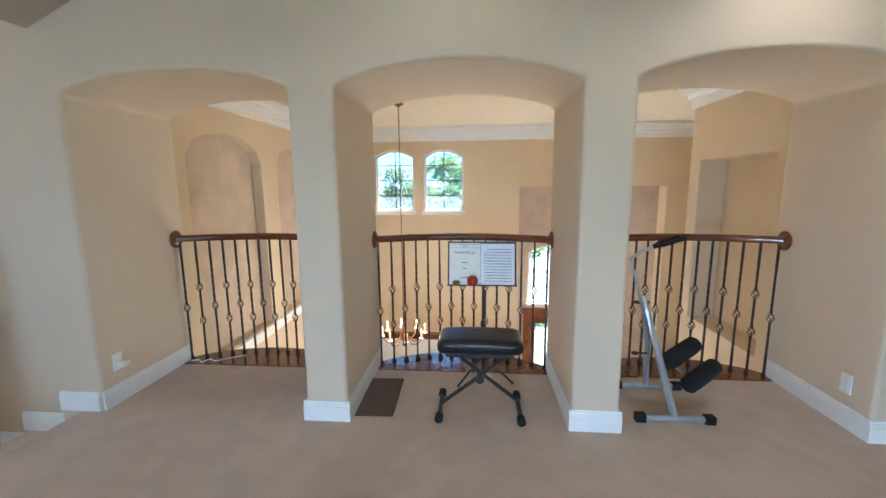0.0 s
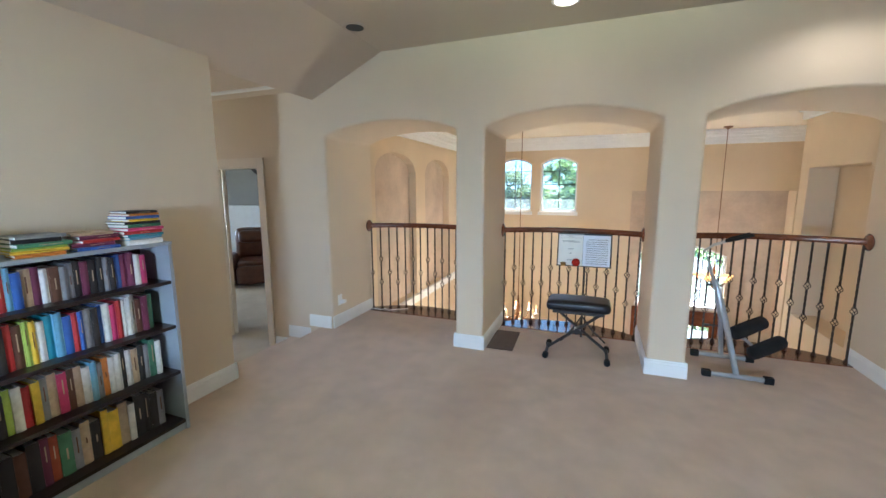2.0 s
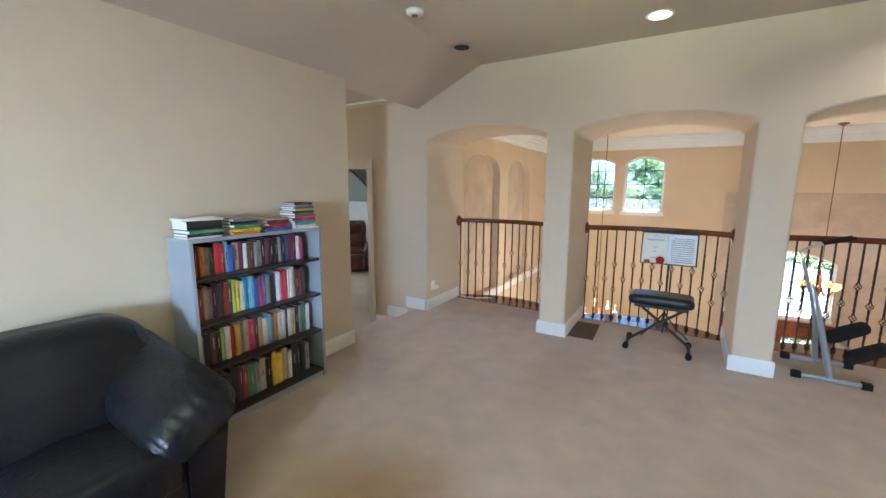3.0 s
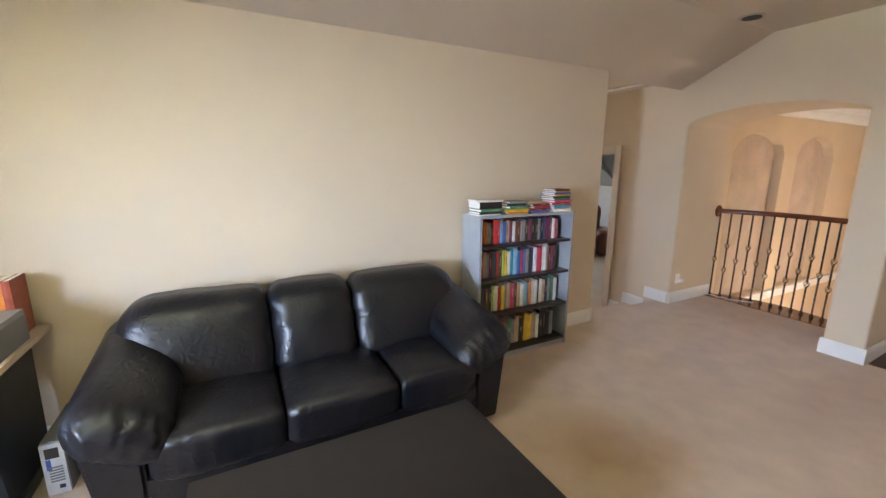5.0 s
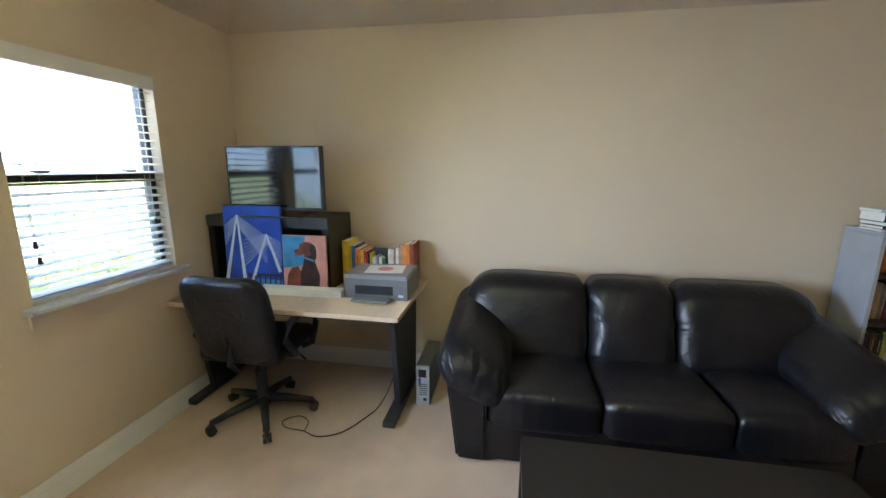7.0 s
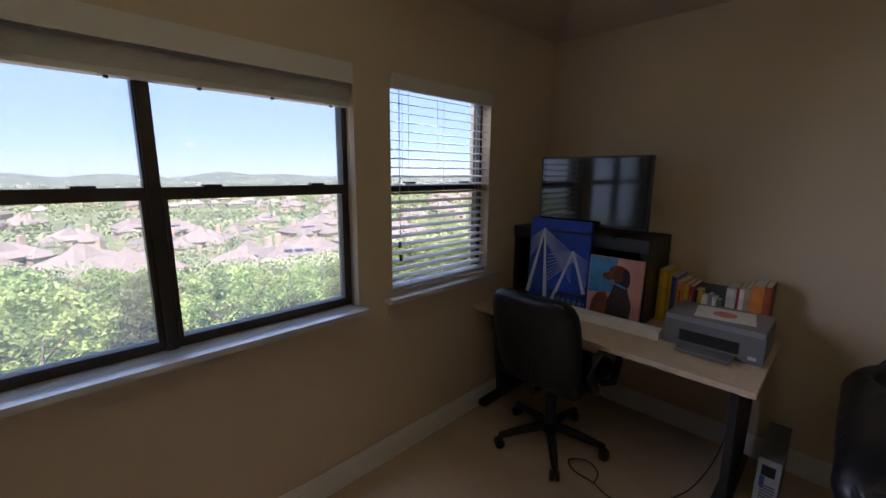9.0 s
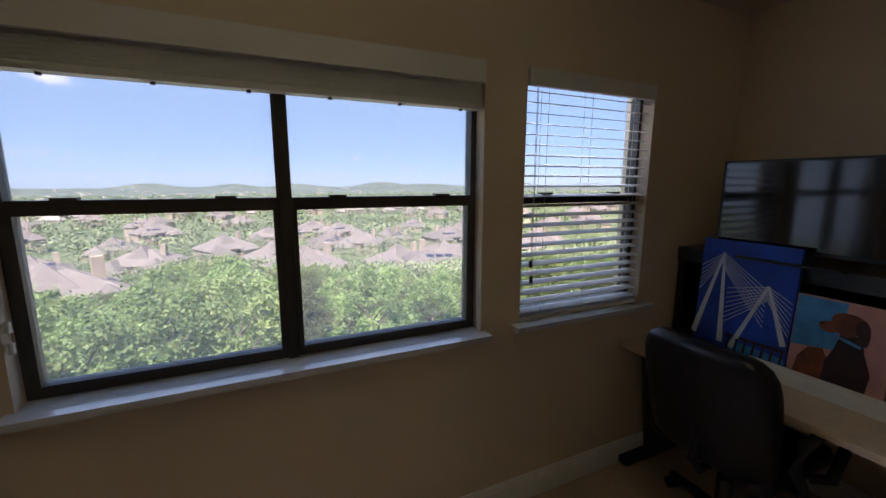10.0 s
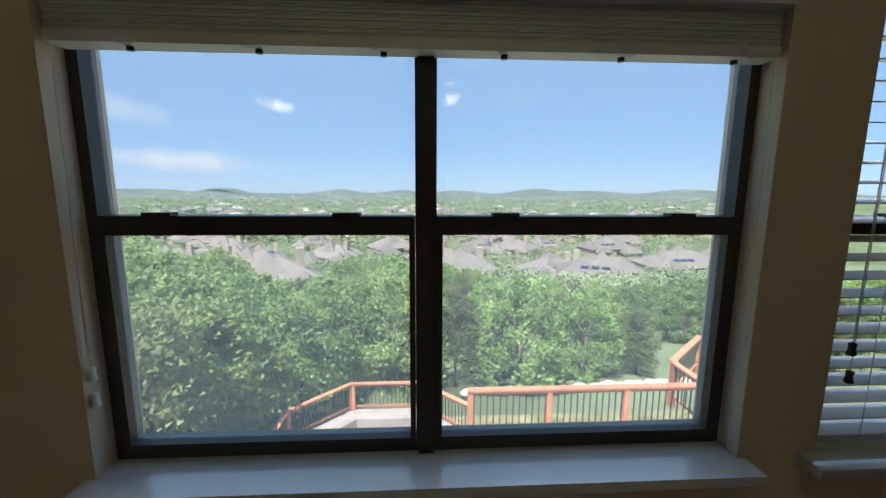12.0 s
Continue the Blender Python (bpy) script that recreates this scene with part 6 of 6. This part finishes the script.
for x, y in spots:
    kind, (trunk, crown_me) = rnd.choice(TREES)
    gz, far = ground_z(x, y), -3.6 - y
    s = rnd.uniform(1.15, 1.42)
    if far > 0:
        fall = skyline(x / far)
        s = min(1.45, (1.5 - fall * far - gz) / 6.3 * rnd.uniform(0.80, 1.0))
    s = max(s, 0.45)
    t = thing("tree", TREE_WORDS[kind], "tree", pose(x, y, gz - 0.1, 0, 0, rnd.uniform(0, 360)) @ Matrix.Diagonal((s, s, s, 1)), "hillside trees")
    part("trunk", trunk, None, t)
    part("crown", crown_me, None, t)

ROOF = material("tan_shingles", (0.165, 0.138, 0.118), 0.9, vary=0.15, scale=0.8, grain=0.2, grain_scale=4, per_object=0.15)
STONE = material("limestone_wall", (0.38, 0.30, 0.22), 0.9, vary=0.15, scale=0.7, grain=0.12, grain_scale=5, per_object=0.1)
DARKGLASS = material("dark_window", (0.03, 0.035, 0.045), 0.15, vary=0.2)
SOLAR = material("solar_panel", (0.015, 0.02, 0.05), 0.2, vary=0.2)


def hip(bm, x0, x1, y0, y1, z, h, over=0.5):
    x0, x1, y0, y1 = x0 - over, x1 + over, y0 - over, y1 + over
    w, d = x1 - x0, y1 - y0
    if w >= d:
        r0, r1 = (x0 + d / 2, (y0 + y1) / 2), (x1 - d / 2, (y0 + y1) / 2)
    else:
        r0, r1 = ((x0 + x1) / 2, y0 + w / 2), ((x0 + x1) / 2, y1 - w / 2)
    v = [bm.verts.new(p) for p in ((x0, y0, z), (x1, y0, z), (x1, y1, z), (x0, y1, z), (*r0, z + h), (*r1, z + h))]
    fs = ((0, 1, 5, 4), (1, 2, 5), (2, 3, 4, 5), (3, 0, 4)) if w >= d else ((0, 1, 4), (1, 2, 5, 4), (2, 3, 5), (3, 0, 4, 5))
    for f in fs:
        bm.faces.new([v[i] for i in f])
    bm.faces.new([v[i] for i in (3, 2, 1, 0)])


def house(seed, solar):
    r = random.Random(seed)
    W, D, H = r.uniform(13, 18), r.uniform(10, 13), r.uniform(3.2, 5.5)
    h = thing("house", "limestone family house with tan hipped roof", "house")
    bm = bmesh.new()
    box(bm, -W / 2, W / 2, -D / 2, D / 2, -3, H)
    wx = r.choice((-1, 1)) * W * 0.3
    box(bm, wx - 3.2, wx + 3.2, D / 2 - 1, D / 2 + 4, -3, H * 0.8)
    part("wall", bm, STONE, h)
    bm = bmesh.new()
    hip(bm, -W / 2, W / 2, -D / 2, D / 2, H, 3.4)
    roof = part("roof", bm, ROOF, h)
    bm = bmesh.new()
    hip(bm, wx - 3.2, wx + 3.2, D / 2 - 5, D / 2 + 4, H * 0.8, 2.6)
    part("roof", bm, ROOF, h)
    bm = bmesh.new()
    box(bm, -wx - 2.6, -wx + 2.4, D / 2 - 1.2, D / 2 + 2.2, -3, H * 0.9)
    part("wall", bm, STONE, h)
    bm = bmesh.new()
    hip(bm, -wx - 2.6, -wx + 2.4, D / 2 - 4.5, D / 2 + 2.2, H * 0.9, 2.2)
    part("roof", bm, ROOF, h)
    bm = bmesh.new()
    hip(bm, -W * 0.18, W * 0.20, -D * 0.35, D * 0.33, H + 0.9, 3.6, 0.2)
    part("roof", bm, ROOF, h)
    part("chimney", bbox(-wx - 0.6, -wx + 0.6, -0.6, 0.6, H, H + 4.6, 0.05, 1), STONE, roof)
    for k in range(6):
        x = -W / 2 + 1.6 + k * (W - 3.2) / 5
        if abs(x - wx) < 3.6:
            continue
        for z in ([0.9, 3.2] if H > 4.6 else [1.0]):
            part("window", bbox(x - 0.6, x + 0.6, D / 2, D / 2 + 0.06, z, z + 1.4, 0.02, 1), DARKGLASS, h)
    part("window", bbox(wx - 1.2, wx + 1.2, D / 2 + 4, D / 2 + 4.06, 0.8, 2.2, 0.02, 1), DARKGLASS, h)
    if solar:
        for k in range(3):
            for j in range(2):
                bm = bbox(-0.8, 0.8, -0.5, 0.5, 0, 0.06, 0.01, 1)
                o = part("solar_panel", bm, SOLAR, roof)
                o.matrix_local = pose(-wx * 0.3 - 2 + 2.0 * k, D / 2 * 0.62 - 1.3 * j, H + 1.45 + 0.70 * j, -28, 0, 0)
    return h


MODELS = [house(60 + k, k % 2 == 0) for k in range(4)]
placed = []
for k, (x, y, a) in enumerate(((-32, -99, 12), (23, -64, 25), (-38, -84, -20), (-9, -93, 15), (51, -132, 20), (28, -131, -15), (-64, -98, 8), (10.5, -150, 30), (-24, -163, 0), (-35, -152, -25), (-69, -148, 10), (62, -104, 15), (84, -125, -20), (-92, -120, 25), (40, -98, -8), (70, -150, 5), (-52, -172, 20), (-4, -128, 40))):
    placed.append((x, y))
    if k < 4:
        MODELS[k].matrix_world = pose(x, y, ground_z(x, y), 0, 0, a) @ Matrix.Scale(1.0, 4)
    else:
        copy_thing(MODELS[k % 4], pose(x, y, ground_z(x, y), 0, 0, a) @ Matrix.Scale(1.0, 4))
for _ in range(600):
    y = -175 - 420 * rnd.random() ** 1.3
    x = rnd.uniform(-1.1, 1.0) * abs(y)
    if all((x - a) ** 2 + (y - b) ** 2 > 26 ** 2 for a, b in placed):
        placed.append((x, y))
        copy_thing(MODELS[len(placed) % 4], pose(x, y, ground_z(x, y), 0, 0, rnd.uniform(-50, 50)))
    if len(placed) > 80:
        break

# far woods between and beyond the houses: one mass of loose leaf clumps
verts, faces = [], []
count = 0
while count < 4200:
    d = 60 + 1500 * rnd.random() ** 3.0
    x = rnd.uniform(-1.05, 1.0) * d
    y = -d
    if any((x - a) ** 2 + (y - b) ** 2 < 81 for a, b in placed if abs(b - y) < 12):
        continue
    g = Vector((x, y, ground_z(x, y)))
    R = rnd.uniform(2.4, 4.2) * (1 + d / 1500)
    near = d < 190
    for _ in range(190 if near else 26):
        c = g + Vector((rnd.gauss(0, R * 0.5), rnd.gauss(0, R * 0.5), R * rnd.uniform(0.2, 1.35)))
        leaf_quads(verts, faces, c, R * (0.085 if near else 0.28), 1, 0.3, rnd)
    count += 1
me = bpy.data.meshes.new("far_woods")
me.from_pydata(verts, [], faces)
me.materials.append(material("far_foliage", (0.18, 0.24, 0.11), 0.8, vary=0.35, scale=0.05, second=(0.28, 0.32, 0.17), spec=0.1))
tagged(new("far_woods", me), "wooded valley of green trees between houses", "woods", kind="stuff")

# pale houses scattered far out over the valley and on the hills
bm = bmesh.new()
for _ in range(330):
    d = 420 + 2800 * rnd.random() ** 1.4
    x, y = rnd.uniform(-1.05, 1.0) * d, -d
    w, dp, hh, gz = rnd.uniform(4, 8), rnd.uniform(3, 6), rnd.uniform(2, 4), ground_z(x, y)
    box(bm, x - w, x + w, y - dp, y + dp, gz - 3, gz + hh)
    hip(bm, x - w, x + w, y - dp, y + dp, gz + hh, 3.0)
tagged(new("far_houses", mesh_of("far_houses", bm, material("pale_far_houses", (0.27, 0.24, 0.205), 0.9, vary=0.35, scale=0.02))), "pale houses scattered far over the valley", "houses", kind="stuff")

# redwood deck behind the house
DECKWOOD = material("redwood_stain", (0.50, 0.20, 0.105), 0.6, vary=0.2, scale=3, grain=0.15, grain_scale=30, per_object=0.1)
BOARD = material("weathered_boards", (0.30, 0.26, 0.22), 0.8, vary=0.15, scale=2, grain=0.15, grain_scale=25, per_object=0.12)
deck = thing("deck", "weathered timber deck with redwood railing", "deck", pose(0, 0, 0))
DZ = -3.15
x = -8.6
board = mesh_of("board", bbox(0, 0.137, -10.68, -6.0, DZ - 0.035, DZ, 0.004, 1), BOARD)
while x < -0.95:
    part("board", board, None, deck).location = (x, 0, 0)
    x += 0.143
# lower octagonal deck around a sunken middle
LZ, OX, OY, AP = -5.5, 1.1, -13.0, 2.65
low = thing("lower_deck", "weathered timber octagonal deck with a sunken middle", "deck", pose(OX, OY, LZ))
T = math.tan(math.pi / 8)
for ring in range(4):
    r0, r1 = AP - 0.15 * ring, AP - 0.15 * ring - 0.144
    bm = bmesh.new()
    v = [bm.verts.new(p) for z in (0.0, -0.035) for p in ((-r0 * T, -r0, z), (r0 * T, -r0, z), (r1 * T, -r1, z), (-r1 * T, -r1, z))]
    for f in ((0, 1, 2, 3), (7, 6, 5, 4), (0, 4, 5, 1), (1, 5, 6, 2), (2, 6, 7, 3), (3, 7, 4, 0)):
        bm.faces.new([v[i] for i in f])
    me = mesh_of("board", bm, BOARD)
    for k in range(8):
        part("board", me, None, low).rotation_euler = (0, 0, k * math.pi / 4)
ri = AP - 0.60
skirt = mesh_of("riser", bbox(-ri * T, ri * T, -ri - 0.02, -ri, -0.40, -0.036, 0.003, 1), BOARD)
for k in range(8):
    part("riser", skirt, None, low).rotation_euler = (0, 0, k * math.pi / 4)
skirt = mesh_of("skirt", bbox(-AP * T, AP * T, -AP, -AP + 0.03, -0.75, -0.036, 0.003, 1), BOARD)
for k in range(8):
    part("skirt", skirt, None, low).rotation_euler = (0, 0, k * math.pi / 4)
for k in range(28):
    u = -ri + 0.146 * (k + 0.5)
    half = min(ri, ri * (1 + T) - abs(u)) if abs(u) > ri * T else ri
    if abs(u) < ri:
        part("floorboard", bbox(-half, half, u - 0.069, u + 0.069, -0.43, -0.40, 0.003, 1), BOARD, low)


def deck_rail(a, b, posts):
    a, b = Vector(a), Vector(b)
    L = (b - a).length
    ang = math.degrees(math.atan2(b.y - a.y, b.x - a.x))
    r = thing("deck_railing", "redwood deck railing with thin dark balusters", "railing", pose(a.x, a.y, a.z, 0, 0, ang), "deck railings")
    part("top_rail", bbox(0, L, -0.07, 0.07, 0.87, 0.91, 0.006, 1), DECKWOOD, r)
    part("bottom_rail", bbox(0, L, -0.02, 0.02, 0.09, 0.16, 0.006, 1), DECKWOOD, r)
    part("upper_rail", bbox(0, L, -0.02, 0.02, 0.79, 0.8695, 0.006, 1), DECKWOOD, r)
    for k in range(posts + 1):
        x = 0.05 + (L - 0.10) * k / posts
        part("post", bbox(x - 0.05, x + 0.05, -0.048, 0.048, -0.15, 0.8695, 0.006, 1), DECKWOOD, r)
    bar = mesh_of("baluster", bbox(-0.009, 0.009, -0.009, 0.009, 0.12, 0.83, 0.002, 1), IRON)
    n = int(L / 0.125)
    for k in range(1, n):
        o = part("baluster", bar, None, r)
        o.location = (L * k / n, 0.03, 0)


def corner(k):
    a = math.pi / 8 + k * math.pi / 4
    rr = (AP - 0.05) / math.cos(math.pi / 8)
    return (OX + rr * math.cos(a), OY + rr * math.sin(a), LZ)


deck_rail((-0.92, -10.68, DZ), (-5.6, -10.68, DZ), 3)
for k in (4, 5, 6, 7):
    deck_rail(corner(k), corner(k + 1), 1)
deck_rail((-5.62, -11.75, DZ), (-7.3, -13.2, DZ), 1)
deck_rail((-5.62, -10.75, DZ), (-5.62, -11.7, DZ), 1)
STONES = material("pale_rock", (0.48, 0.44, 0.38), 0.9, vary=0.2, scale=3, bump=0.5, bump_scale=20)
for k in range(26):
    x, y = -1.8 - 0.42 * k + rnd.uniform(-.1, .1), -17.6 - 0.05 * k + rnd.uniform(-.25, .25)
    bm = bmesh.new()
    bmesh.ops.create_icosphere(bm, subdivisions=2, radius=1.0)
    for v in bm.verts:
        v.co *= 1 + 0.3 * noise.noise(v.co * 1.3 + Vector((k, 0, 0)))
        v.co = Vector((v.co.x * 0.26, v.co.y * 0.2, v.co.z * 0.13))
    st = tagged(new("edging_stone", mesh_of("edging_stone", bm, STONES)), "pale rough limestone edging the lawn", "stone", "edging stones")
    st.location = (x, y, ground_z(x, y) + 0.03)

# small fair-weather clouds and a band of thin cirrus, a plain far backdrop
def cloud(x, z, wide, high, detail, dense, glow, label, tilt=0.0):
    """An upright sheet of vapour with a ragged, fading outline."""
    m = bpy.data.materials.new("cloud")
    m.use_nodes = True
    n, l = m.node_tree.nodes, m.node_tree.links
    n.remove(n["Principled BSDF"])
    co, ns, off, ln, fade, add, clip, em, tr, mx = (n.new("ShaderNode" + k) for k in ("TexCoord", "TexNoise", "VectorMath", "VectorMath", "MapRange", "Math", "MapRange", "Emission", "BsdfTransparent", "MixShader"))
    ns.inputs["Scale"].default_value, ns.inputs["Detail"].default_value, ns.inputs["Distortion"].default_value = detail, 6.0, 0.6
    l.new(co.outputs["Object"], ns.inputs["Vector"])
    l.new(co.outputs["Object"], off.inputs[0])
    off.operation, off.inputs[1].default_value = "MULTIPLY", (2 / wide, 0, 2 / high)
    ln.operation = "LENGTH"
    l.new(off.outputs["Vector"], ln.inputs[0])
    fade.inputs["From Max"].default_value, fade.inputs["To Min"].default_value, fade.inputs["To Max"].default_value = 1.0, 0.55, -0.45
    l.new(ln.outputs["Value"], fade.inputs["Value"])
    add.operation = "ADD"
    l.new(ns.outputs["Fac"], add.inputs[0])
    l.new(fade.outputs["Result"], add.inputs[1])
    clip.inputs["From Min"].default_value, clip.inputs["From Max"].default_value, clip.inputs["To Max"].default_value = 0.5, 0.95, dense
    l.new(add.outputs["Value"], clip.inputs["Value"])
    em.inputs["Color"].default_value, em.inputs["Strength"].default_value = (0.93, 0.96, 1.0, 1), glow
    l.new(clip.outputs["Result"], mx.inputs["Fac"])
    l.new(tr.outputs["BSDF"], mx.inputs[1])
    l.new(em.outputs["Emission"], mx.inputs[2])
    l.new(mx.outputs["Shader"], n["Material Output"].inputs["Surface"])
    bm = bmesh.new()
    bm.faces.new([bm.verts.new((a * wide / 2, 0, b * high / 2)) for a, b in ((-1, -1), (1, -1), (1, 1), (-1, 1))])
    ob = tagged(new("backdrop_cloud", mesh_of("backdrop_cloud", bm, m)), label, kind="structure")
    ob.matrix_world = pose(x, -2300 - 3 * len(label), z, 0, tilt, 0)


for x, z, wide, high, detail, dense, glow, label, tilt in (
        (800, 452, 380, 150, 0.014, 1.0, 0.36, "small white cloud over the valley", -10),
        (-172, 505, 220, 150, 0.018, 1.0, 0.36, "small rounded white cloud over the valley", 25),
        (-165, 590, 120, 80, 0.025, 0.6, 0.32, "faint white puff of cloud over the valley", 0),
        (-546, 132, 80, 48, 0.04, 1.0, 0.34, "tiny white cloud low over the valley", 0),
        (1450, 150, 2300, 260, 0.0035, 1.0, 0.30, "long band of thin pale cloud", -3),
        (1650, 430, 1000, 300, 0.004, 0.55, 0.29, "faint high wisp of pale cloud", -12),
        (-560, 520, 520, 260, 0.006, 0.16, 0.27, "thin high veil of pale cloud", 20)):
    cloud(x, z, wide, high, detail, dense, glow, label, tilt)
